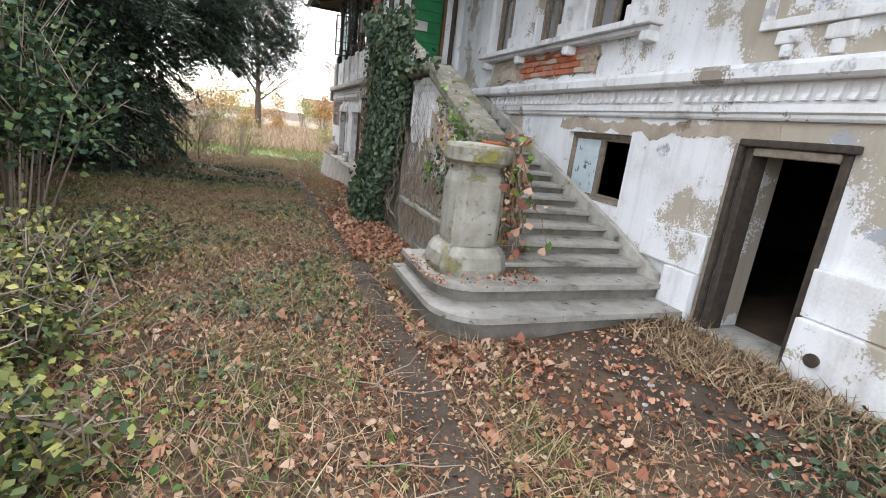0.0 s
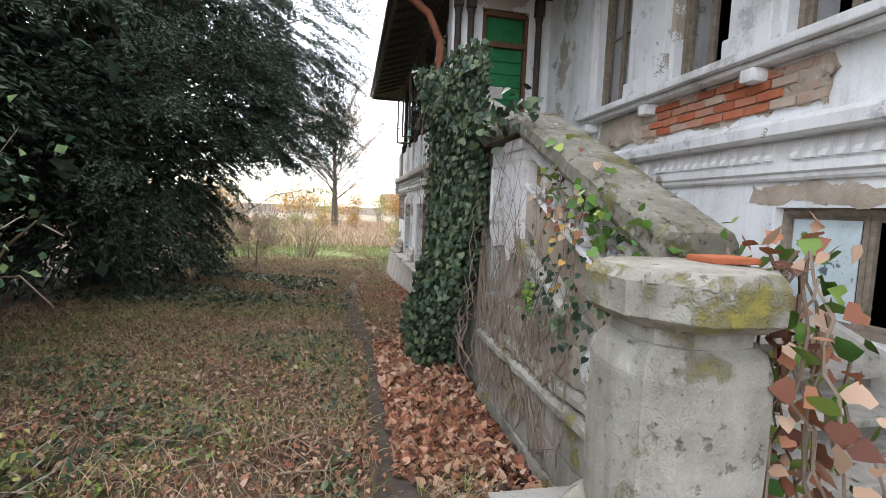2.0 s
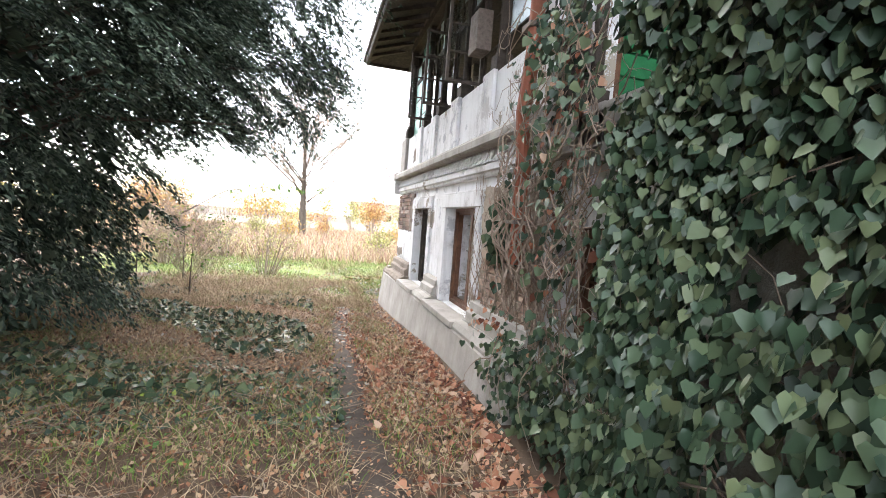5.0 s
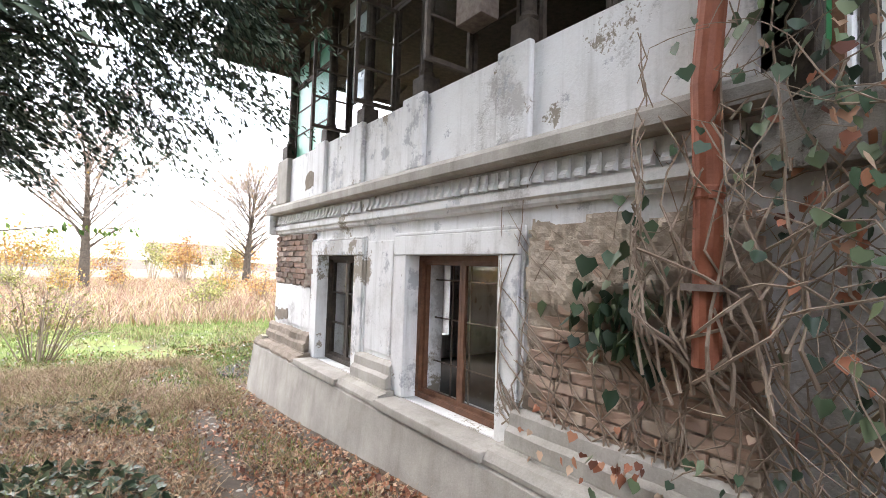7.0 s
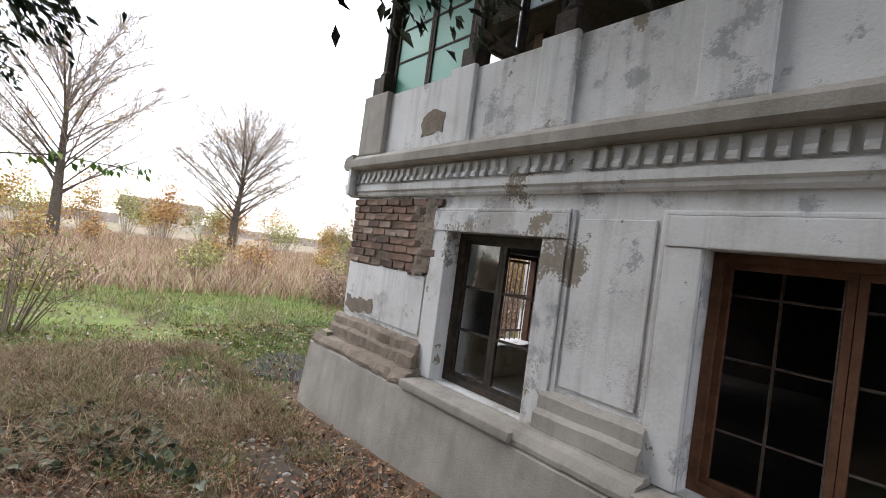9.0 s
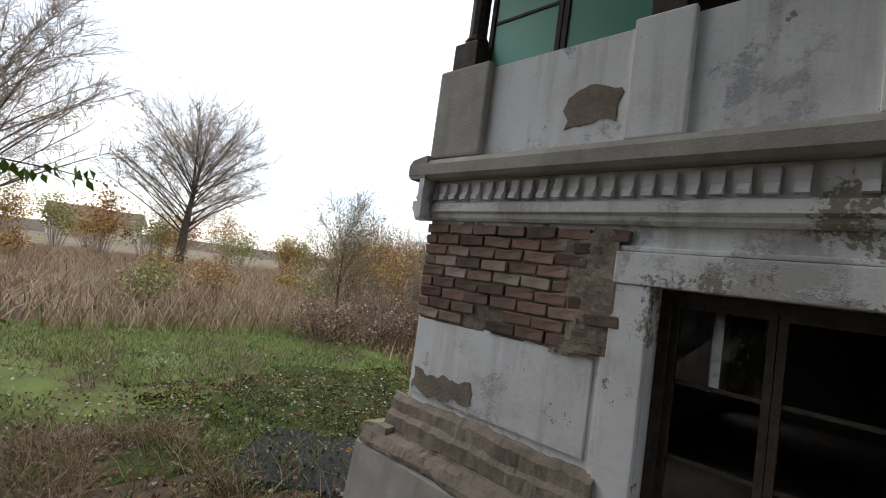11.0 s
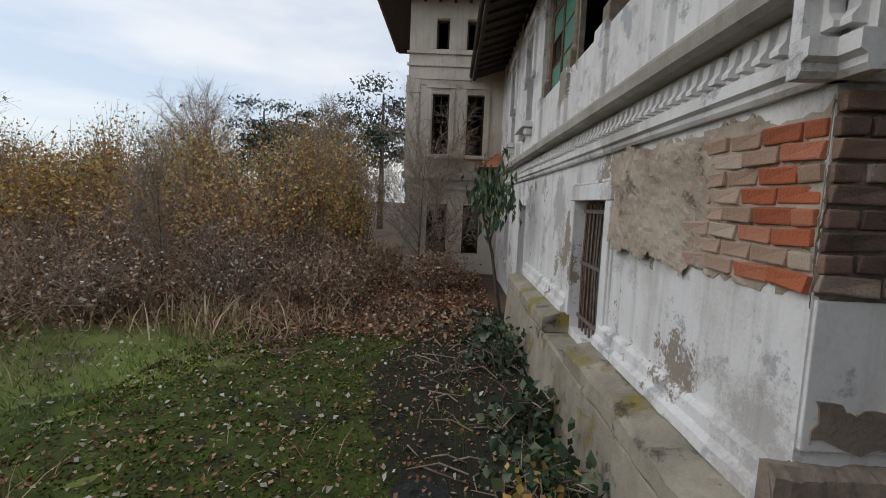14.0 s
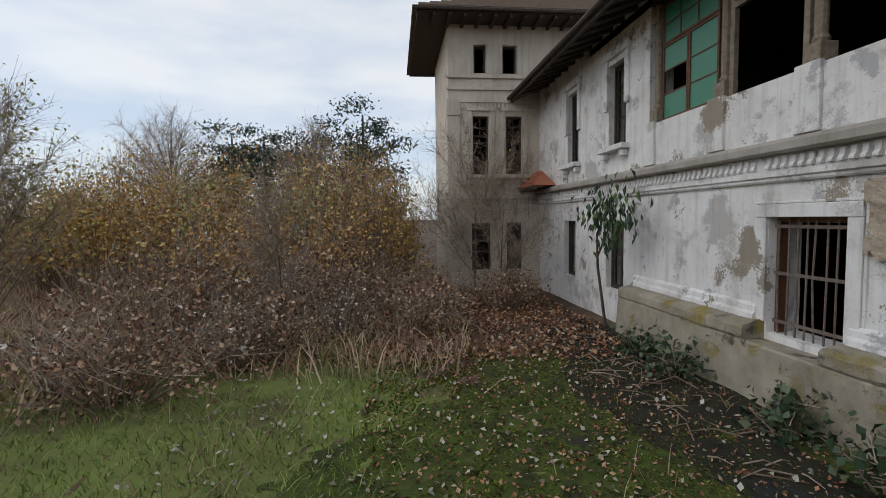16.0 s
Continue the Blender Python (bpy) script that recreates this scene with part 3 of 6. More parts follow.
def tower():
    t = thing("tower", (11.6, 9.5, 0), "cream plastered three-storey corner tower with broad dark eaves", "tower", kind="structure")
    up = [(13.07, 13.41, 5.66, 6.42), (12.2, 12.6, 5.66, 6.42)]
    mid = [(13.0, 13.45, 2.9, 4.5), (12.05, 12.51, 2.9, 4.5)]
    low = [(12.95, 13.5, 0.2, 1.55), (12.05, 12.5, 0.2, 1.55)]
    part("wall", wall_y(9.65, 10.0, 8.0, 14.12, -0.5, 6.95, up + mid + low), CREAM, t)
    part("side_wall", wall_x(13.77, 14.12, 10.0, 13.6, -0.5, 6.95), CREAM, t)
    # Inside of the tower, closed off in the same shade-dark colour.
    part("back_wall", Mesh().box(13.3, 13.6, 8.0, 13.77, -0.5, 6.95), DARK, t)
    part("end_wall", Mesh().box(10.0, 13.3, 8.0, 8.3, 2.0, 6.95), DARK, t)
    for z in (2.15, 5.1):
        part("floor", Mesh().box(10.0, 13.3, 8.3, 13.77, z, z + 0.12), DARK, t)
    for z0, z1, o in ((1.95, 2.05, 0.05), (2.22, 2.4, 0.1), (4.86, 4.95, 0.05), (5.2, 5.28, 0.05), (5.52, 5.58, 0.06)):
        part("string_course", Mesh().soft(9.65 - o, 9.66, 11.55, 14.12 + o, z0, z1, 0.01), CREAM, t)
    for y0 in np.arange(11.7, 14.1, 0.11):
        part("dentil", Mesh().box(9.6, 9.66, y0, y0 + 0.06, 2.07, 2.21), CREAM, t)
        part("dentil", Mesh().box(9.61, 9.66, y0, y0 + 0.06, 4.72, 4.85), CREAM, t)
    for a, b, c, d in up + mid + low:
        w = part("window", Mesh().box(9.78, 9.83, a, a + 0.05, c, d).box(9.78, 9.83, b - 0.05, b, c, d).box(9.78, 9.83, a, b, d - 0.05, d), WOOD_DARK, t)
        if (a, b, c, d) in mid:
            part("transom", Mesh().box(9.77, 9.84, a, b, 3.95, 4.0).box(9.78, 9.82, (a + b) / 2 - 0.015, (a + b) / 2 + 0.015, 4.0, d).box(9.78, 9.82, a, b, 4.2, 4.23), WOOD_DARK, w)
            part("surround", Mesh().box(9.6, 9.66, a - 0.14, a - 0.04, c, d + 0.14).box(9.6, 9.66, b + 0.04, b + 0.14, c, d + 0.14).box(9.58, 9.66, a - 0.16, b + 0.16, d + 0.14, d + 0.24), CREAM, w)
        elif (a, b, c, d) in up:
            part("surround", Mesh().box(9.62, 9.66, a - 0.09, a - 0.02, c, d + 0.07).box(9.62, 9.66, b + 0.02, b + 0.09, c, d + 0.07).box(9.62, 9.66, a - 0.02, b + 0.02, d + 0.02, d + 0.09), CREAM, w)
    part("window_sill", Mesh().soft(9.45, 9.66, 11.9, 13.65, 2.78, 2.88, 0.02).soft(9.5, 9.66, 11.95, 12.05, 2.66, 2.78).soft(9.5, 9.66, 13.5, 13.6, 2.66, 2.78), CREAM, t)
    part("corner_pier", Mesh().soft(9.6, 9.66, 13.82, 14.16, 2.4, 4.86, 0.01).soft(9.57, 9.66, 13.8, 14.18, 4.5, 4.72, 0.01), CREAM, t)
    part("soffit", Mesh().box(8.85, 14.4, 7.2, 15.0, 6.95, 7.02), WOOD_DARK, t)
    for y0 in np.arange(7.3, 15.0, 0.4):
        part("rafter", Mesh().box(8.87, 9.65, y0, y0 + 0.08, 6.85, 6.95), WOOD_DARK, t)
    r = Mesh()
    r.add([(8.8, 7.1, 7.03), (14.5, 7.1, 7.03), (14.5, 15.1, 7.03), (8.8, 15.1, 7.03), (11.6, 9.6, 8.6), (11.6, 12.2, 8.6)], [(0, 3, 5, 4), (3, 2, 5), (2, 1, 4, 5), (1, 0, 4), (0, 1, 2, 3)])
    roof = part("roof", r, ROOF, t, "brown tiled hipped roof")
    for i in range(9):
        k = (i + 0.5) / 9
        part("tile_course", Mesh().box(8.8 + 2.8 * k - 0.06, 8.8 + 2.8 * k + 0.06, 7.1 + 2.5 * k, 15.1 - 2.9 * k, 7.03 + 1.57 * k, 7.03 + 1.57 * k + 0.05), ROOF, roof)
    part("gutter", Mesh().tube([(8.78, 7.1, 7.0), (8.78, 15.1, 7.0)], 0.05), WOOD_DARK, t)


def roof_eaves():
    t = thing("main_roof", (2, 4, 5.1), "low tiled roof with wide dark boarded eaves", "roof", kind="structure")
    s = Mesh()
    s.add([(XB - 0.8, 4.4, 4.92), (XB - 0.8, YN + 0.78, 4.92), (9.7, YN + 0.78, 4.92), (9.7, YN, 5.2), (XB, YN, 5.2), (XB, 4.4, 5.2)], [(0, 1, 4, 5), (1, 2, 3, 4)])
    s.add([(x, y, z + 0.06) for x, y, z in s.v[:6]], [(0, 5, 4, 1), (1, 4, 3, 2)])
    part("soffit", s, WOOD_DARK, t, "dark weathered eaves boards")
    for y0 in np.arange(4.6, YN + 0.6, 0.45):
        part("rafter", Mesh().prism([(XB - 0.82, 4.86), (XB, 5.12), (XB, 5.2), (XB - 0.82, 4.95)], y0, y0 + 0.08, "y"), WOOD_DARK, t)
    for x0 in np.arange(XB + 0.1, 9.2, 0.45):
        part("rafter", Mesh().prism([(YN + 0.8, 4.86), (YN, 5.12), (YN, 5.2), (YN + 0.8, 4.95)], x0, x0 + 0.08, "x"), WOOD_DARK, t)
    part("fascia", Mesh().box(XB - 0.86, XB - 0.8, 4.4, YN + 0.84, 4.86, 5.02).box(XB - 0.8, 9.7, YN + 0.78, YN + 0.84, 4.86, 5.02), WOOD_DARK, t)
    r = Mesh()
    r.add([(XB - 0.86, 4.4, 5.02), (XB - 0.86, YN + 0.84, 5.02), (9.7, YN + 0.84, 5.02), (9.7, 6.0, 6.4), (2.5, 6.0, 6.4), (2.5, 4.4, 6.4), (6.4, -9.4, 5.3), (-0.5, -9.4, 5.2), (-0.5, 4.4, 5.2), (6.4, 4.4, 5.4)],
          [(0, 1, 4, 5), (1, 2, 3, 4), (7, 8, 9, 6)])
    part("roof_tiles", r, ROOF, t)
    part("gutter", Mesh().tube([(XB - 0.9, 4.4, 4.97), (XB - 0.9, YN + 0.9, 4.97), (9.6, YN + 0.9, 4.97)], 0.05), WOOD_DARK, t)


tower()
roof_eaves()


# ---- cornices with dentils ----
def dentil_mesh(axis):
    m = Mesh()
    m.prism([(0, 0), (0.05, 0), (0.05, 0.02), (0.028, 0.05), (0.02, 0.12), (0, 0.12)], -0.026, 0.026, "y")
    if axis == "x":
        m.v = [(-x, y, z) for x, y, z in m.v]
    else:
        m.v = [(y, x, z) for x, y, z in m.v]
    return m.data("dentil", PLASTER)


def cornice(name, lo, hi, z, axis, plane, label, material=CEMENT):
    """axis x: on a wall across x at that plane, facing -x; axis y: on a wall facing +y."""
    s = -1 if axis == "x" else 1
    t = thing(name, ((plane, lo, z) if axis == "x" else (lo, plane, z)), label, "cornice", kind="structure")

    def run(prof, mat_, nm):
        poly = [(plane + s * o, z + h) for o, h in prof]
        part(nm, Mesh().prism(poly, lo, hi, "y" if axis == "x" else "x"), mat_, t)
    run([(-0.02, 0.32), (0.13, 0.32), (0.16, 0.345), (0.16, 0.42), (0.13, 0.46), (-0.02, 0.49)], material, "ledge")
    run([(-0.02, 0.15), (0.03, 0.15), (0.03, 0.319), (-0.02, 0.319)], PLASTER, "frieze")
    run([(-0.02, 0.03), (0.03, 0.03), (0.045, 0.05), (0.045, 0.075), (0.07, 0.09), (0.07, 0.149), (-0.02, 0.149)], PLASTER, "moulding")
    base = [dentil_mesh(axis)]
    n = int((hi - lo) / 0.105)
    pl = []
    for i in range(n):
        u = lo + 0.06 + i * 0.105
        if random.random() < 0.04:
            continue
        pl.append(Matrix.Translation((plane - 0.03, u, z + 0.175) if axis == "x" else (u, plane + 0.03, z + 0.175)))
    pieces("dentil", base, pl[:300], t)
    return t


cornice("cornice_bay", 4.95, YN + 0.16, 2.0, "x", XB, "weathered grey cornice with a row of dentils over the basement")
cornice("cornice_north", XB - 0.16 + 0.003, 9.6, 2.0, "y", YN, "long grey cornice over the garden basement wall")
cornice("cornice_stair_side", -9, 4.9, 1.9, "x", X0, "chipped white cornice with dentils above the stair wall", PLASTER)


# ---- exposed brick ----
def brick_data(material, n=5, axis="x"):
    out = []
    for i in range(n):
        L = (0.205, 0.21, 0.1, 0.2, 0.15)[i]
        m = Mesh()
        m.soft(-0.02, 0.024, -L / 2, L / 2, 0.0, 0.068, 0.008, 0.0)
        m.v = [tuple(Vector(p) + noise.noise_vector(Vector(p) * 11 + Vector((i * 7.3, 0, 0))) * 0.011 + noise.noise_vector(Vector(p) * 31 + Vector((i, 4, 0))) * 0.004) for p in m.v]
        if axis == "y":
            m.v = [(y, x, z) for x, y, z in m.v]
        out.append(m.data("brick", material))
    return out


def inside(poly, u, z):
    hit = False
    for (a, b), (c, d) in zip(poly, poly[1:] + poly[:1]):
        if (b > z) != (d > z) and u < (c - a) * (z - b) / (d - b) + a:
            hit = not hit
    return hit


def crumbled(outline, axis, plane, s, cover, cell=0.024):
    """An uneven skin of mortar and render remains that buries bricks where cover is high."""
    us, zs = [p[0] for p in outline], [p[1] for p in outline]
    nu, nz_ = int((max(us) - min(us)) / cell) + 1, int((max(zs) - min(zs)) / cell) + 1
    m, at = Mesh(), {}

    def vert(i, j):
        if (i, j) not in at:
            u, z = min(us) + i * cell, min(zs) + j * cell
            h = 0.0 + 0.019 * noise.noise(Vector((u * 5, z * 5, plane))) + 0.014 * noise.noise(Vector((u * 17, z * 17, 2))) + 0.006 * noise.noise(Vector((u * 43, z * 43, 5))) + cover(u, z)
            h = max(h, -0.012)
            at[i, j] = len(m.v)
            m.v.append((plane + s * h, u, z) if axis == "x" else (u, plane + s * h, z))
        return at[i, j]
    for i in range(nu):
        for j in range(nz_):
            if inside(outline, min(us) + (i + 0.5) * cell, min(zs) + (j + 0.5) * cell):
                m.f.append((vert(i, j), vert(i + 1, j), vert(i + 1, j + 1), vert(i, j + 1)))
    return m


def brick_area(name, u0, u1, z0, z1, axis, plane, material, label, ragged_amp=0.05, keep=0.97, red=None, corner=None, cover=None, bed=None):
    """A patch where the plaster has fallen: rough mortar with bricks standing proud of it."""
    s = -1 if axis == "x" else 1
    t = thing(name, ((plane, u0, z0) if axis == "x" else (u0, plane, z0)), label, "brickwork", kind="structure")
    o0, o1 = plane - s * 0.02, plane + s * 0.004
    outline = ragged(u0, u1, z0, z1, ragged_amp)
    if corner is not None:
        outline = [(min(u, corner - 0.004) if corner > u0 + 0.1 else max(u, corner + 0.004), z) for u, z in outline]
    part("mortar_bed", Mesh().prism(outline, min(o0, o1), max(o0, o1), axis), bed or ROUGH, t)
    part("crumbled_mortar", crumbled(outline, axis, plane, s, cover or (lambda u, z: 0.0)), bed or ROUGH, t)
    data, reds = brick_data(material, axis=axis), (brick_data(red[0], axis=axis) if red else None)
    z, row = z0 + 0.02, 0
    pl, plr, halves, halves_red = [], [], [], []
    while z + 0.064 < z1:
        turn = 1 if corner is None or corner < u0 + 0.1 else -1
        start, span = (u0 if turn > 0 else u1 - 0.01), u1 - u0
        if corner is not None:
            start = corner
        d, half = (0.108, False) if row % 2 == 0 else (0.055, True)
        while d + 0.05 < span:
            if random.random() < keep or half:
                u = start + turn * d
                depth = random.uniform(-0.012, 0.004)
                p = (plane + depth, u, z) if axis == "x" else (u, plane + depth, z)
                mtx = Matrix.Translation(p) @ Euler((random.uniform(-0.045, 0.045) if axis == "x" else 0, random.uniform(-0.045, 0.045) if axis == "y" else 0, random.uniform(-0.05, 0.05))).to_matrix().to_4x4()
                if axis == "x":
                    mtx = mtx @ Matrix.Diagonal((-1, 1, 1, 1))
                fresh = red and red[1] < u < red[2] and random.random() < 0.85
                (halves_red if fresh and half else halves if half else plr if fresh else pl).append(mtx)
            d += 0.166 if half else 0.22
            half = False
        z += 0.077
        row += 1
    pieces("brick", data[:2] + data[3:4], pl, t)
    if halves:
        pieces("brick", data[2:3], halves, t)
    if halves_red:
        pieces("brick", reds[2:3], halves_red, t)
    if plr:
        pieces("brick", reds[:2] + reds[3:4], plr, t)
    return t


# ---- shallow slabs on the bay wall ----
def on_west(name, y0, y1, z0, z1, out, material, label, category, r=0.012, wear=0.004, back=0.01):
    return structure(name, Mesh().soft(XB - out, XB + back, y0, y1, z0, z1, r, wear), material, label, category)


def on_north(name, x0, x1, z0, z1, out, material, label, category, r=0.012, wear=0.004):
    return structure(name, Mesh().soft(x0, x1, YN - 0.01, YN + out, z0, z1, r, wear), material, label, category)


def battered(name, lo, hi, z0, z1, o0, o1, axis, plane, material, label):
    """A plinth whose face leans outward towards the ground."""
    s = -1 if axis == "x" else 1
    m = Mesh().prism([(plane - s * 0.01, z0), (plane + s * o0, z0), (plane + s * o1, z1 - 0.02), (plane + s * (o1 - 0.02), z1), (plane - s * 0.01, z1)], lo, hi, "y" if axis == "x" else "x")
    return structure(name, m, material, label, "plinth")


battered("plinth_bay", 4.9, YN + 0.24, -0.6, 0.36, 0.34, 0.24, "x", XB, CEMENT, "smooth grey cement plinth leaning out to the ground")
battered("plinth_north", XB - 0.2, 4.4, -0.6, 0.30, 0.33, 0.27, "y", YN, LICHEN, "yellow-lichened stone plinth of the garden wall")
COURSE = [(-0.01, 0.364), (0.236, 0.364), (0.236, 0.395), (0.2, 0.45), (0.12, 0.462), (0.115, 0.475), (-0.01, 0.475)]
MOULD = [(-0.01, 0.479), (0.105, 0.479), (0.1, 0.57), (0.065, 0.6), (0.06, 0.68), (0.025, 0.715), (-0.01, 0.72)]
for a, b in ((5.0, W1[0] - 0.12), (W1[1] + 0.12, W2[0] - 0.1), (W2[1] + 0.12, YN + 0.19)):
    end = a > 9.5
    for nm, prof, lb in (("plinth_course", COURSE, "broken stone course on the plinth"), ("base_moulding", MOULD, "grey base moulding below the wall panel")):
        inset = 0.06 if nm == "base_moulding" else 0.0
        hi_ = b - (0.09 if end and inset else inset)
        m = sweep(prof, lambda k, o, h, a=a + inset, b=hi_: (XB - o, a + (b - a) * k, h), 60, 0.02 if end else 0.006, 0.012 if end else 0.003)
        structure(nm, m, ROUGH if end else CEMENT, lb, "plinth" if nm == "plinth_course" else "moulding")
for a, b, z1 in ((W1[1] + 0.27, W2[0] - 0.27, 1.86), (W2[1] + 0.27, YN - 0.01, 1.3)):
    m = Mesh().soft(XB - 0.014, XB + 0.01, a, b, 0.76, z1, 0.006, 0.003)
    structure("wall_panel", m, PLASTER, "framed white plaster panel with grey bare spots", "wall panel")
for w in (W1, W2):
    on_west("window_sill", w[0] - 0.116, w[1] + 0.116, 0.364, 0.435, 0.26, CEMENT, "worn cement window sill", "sill", 0.012, 0.004, -0.0)
LEDGE = [(-0.01, 0.304), (0.27, 0.304), (0.285, 0.33), (0.28, 0.43), (0.255, 0.465), (0.1, 0.5), (-0.01, 0.5)]
SKIRT = [(-0.01, 0.504), (0.085, 0.504), (0.08, 0.56), (0.05, 0.59), (0.045, 0.65), (0.02, 0.68), (-0.01, 0.68)]
for a, b in ((XB - 0.18, N1[0] - 0.02), (N1[1] + 0.02, 4.38)):
    m = sweep(LEDGE, lambda k, o, h, a=a, b=b: (a + (b - a) * k, YN + o, h), 70, 0.016, 0.01)
    structure("plinth_course", m, LICHEN, "yellow-lichened stone ledge on the plinth", "plinth")
    m = sweep(SKIRT, lambda k, o, h, a=a + (0.2 if a < 0 else 0.08), b=b - 0.05: (a + (b - a) * k, YN + o, h), 70, 0.006, 0.004)
    structure("base_moulding", m, PLASTER, "stained white base moulding above the ledge", "moulding")


def surround(name, axis, plane, lo, hi, z0, z1, wide, top, material, label):
    """A raised band round an opening, with a splayed inner edge."""
    s = -1 if axis == "x" else 1
    t = thing(name, ((plane, lo, z0) if axis == "x" else (lo, plane, z0)), label, "window surround", kind="structure")

    def bar(nm, u0, u1, a, b, o):
        q = sorted((plane - s * 0.01, plane + s * o))
        m = Mesh().soft(*(q + [u0, u1] if axis == "x" else [u0, u1] + q), a, b, 0.008, 0.003)
        part(nm, m, material, t)
    bar("jamb", lo - wide, lo - 0.004, z0, z1 - 0.002, 0.035)
    bar("jamb", hi + 0.004, hi + wide, z0, z1 - 0.002, 0.035)
    bar("lintel", lo - wide, hi + wide, z1, z1 + top, 0.045)
    bar("fillet", lo - wide - 0.035, lo - wide - 0.004, z0, z1 + top + 0.03, 0.02)
    bar("fillet", hi + wide + 0.004, hi + wide + 0.035, z0, z1 + top + 0.03, 0.02)
    bar("fillet", lo - wide - 0.004, hi + wide + 0.004, z1 + top + 0.004, z1 + top + 0.03, 0.03)
    return t


surround("surround_bay_near", "x", XB, W1[0], W1[1], 0.44, 1.72, 0.2, 0.17, PLASTER, "white plaster window surround with broken edges")
surround("surround_bay_far", "x", XB, W2[0], W2[1], 0.44, 1.72, 0.2, 0.17, PLASTER, "white plaster window surround with grey repairs")
surround("surround_north", "y", YN, N1[0], N1[1], 0.50, 1.66, 0.15, 0.14, PLASTER, "white plaster surround of the barred window")

# ---- parapet of the glazed gallery, with pilasters ----
structure("parapet_bay", wall_y(XB, XB + 0.24, YD, YN, 2.35, 3.14), PLASTER, "white plaster parapet below the gallery windows", "parapet")
structure("parapet_north", wall_x(YN - 0.24, YN, XB + 0.24, 3.95, 2.35, 3.14), PLASTER, "white plaster parapet below the gallery windows", "parapet")
for a, b in ((5.05, 5.35), (6.38, 6.69), (7.62, 7.97), (8.79, 9.1), (9.81, 10.12)):
    on_west("pilaster", a, b, 2.494, 3.17, 0.045, PLASTER, "flat white parapet pilaster", "pilaster")
structure("pilaster_corner", Mesh().soft(XB - 0.06, XB + 0.34, YN - 0.42, YN + 0.06, 2.494, 3.17, 0.02, 0.004), CEMENT, "stout grey corner pier of the parapet", "pilaster")
for a, b in ((-0.35, -0.05), (0.88, 1.18), (2.2, 2.5), (3.75, 4.05)):
    on_north("pilaster", a, b, 2.494, 3.17, 0.045, PLASTER, "flat white parapet pilaster", "pilaster")


def post(name, x, y, z0, z1, label, material, w=0.08):
    t = thing(name, (x, y, z0), label, "post", "gallery posts")
    part("base", Mesh().soft(x - w * 1.15, x + w * 1.15, y - w * 1.15, y + w * 1.15, z0, z0 + 0.22, 0.012), material, t)
    part("shaft", Mesh().lathe(x, y, [(w * 0.8, z0 + 0.22), (w * 0.95, z0 + 0.26), (w * 0.7, z0 + 0.3), (w * 0.72, z1 - 0.35), (w * 0.95, z1 - 0.3), (w * 0.8, z1 - 0.26)], 10), material, t)
    part("capital", Mesh().soft(x - w, x + w, y - w, y + w, z1 - 0.26, z1, 0.012), material, t)


for y in (5.2, 6.53, 7.8, 8.95, 9.97):
    post("gallery_post", XB + 0.1, y, 3.14, 4.95, "dark weathered turned wooden gallery post", WOOD_DARK)
post("gallery_post", XB + 0.1, YN - 0.12, 3.172, 4.95, "dark weathered turned wooden corner post", WOOD_DARK, 0.1)
for x in (-0.2, 1.03, 2.35, 3.85):
    post("gallery_post", x, YN - 0.1, 3.14, 4.95, "grey-brown turned wooden gallery post", WOOD_GREY, 0.085)


# ---- windows ----
def sash(t, axis, plane, u0, u1, z0, z1, rows, cols, material, panes, bar=0.035, th=0.035, prob=1.0, name="casement"):
    """A framed sash with bars, as a part of t; panes in its lights."""
    def bx(a, b, c, d, o=0.0):
        return (plane - th / 2 + o, plane + th / 2 - o, a, b, c, d) if axis == "x" else (a, b, plane - th / 2 + o, plane + th / 2 - o, c, d)
    m = Mesh()
    m.box(*bx(u0, u0 + bar, z0, z1)).box(*bx(u1 - bar, u1, z0, z1)).box(*bx(u0 + bar, u1 - bar, z0, z0 + bar)).box(*bx(u0 + bar, u1 - bar, z1 - bar, z1))
    us = [u0 + bar + (u1 - u0 - 2 * bar) * i / cols for i in range(cols + 1)]
    zs = [z0 + bar + (z1 - z0 - 2 * bar) * i / rows for i in range(rows + 1)]
    for u in us[1:-1]:
        m.box(*bx(u - 0.01, u + 0.01, z0 + bar, z1 - bar, 0.004))
    for z in zs[1:-1]:
        m.box(*bx(u0 + bar, u1 - bar, z - 0.01, z + 0.01, 0.006))
    s = part(name, m, material, t)
    for a, b in zip(us, us[1:]):
        for c, d in zip(zs, zs[1:]):
            if panes is not None and random.random() < prob:
                p = part("pane", Mesh().box(*bx(a + 0.004, b - 0.004, c + 0.004, d - 0.004, th / 2 - 0.003)), panes, s)
                p.visible_shadow = False
    return s


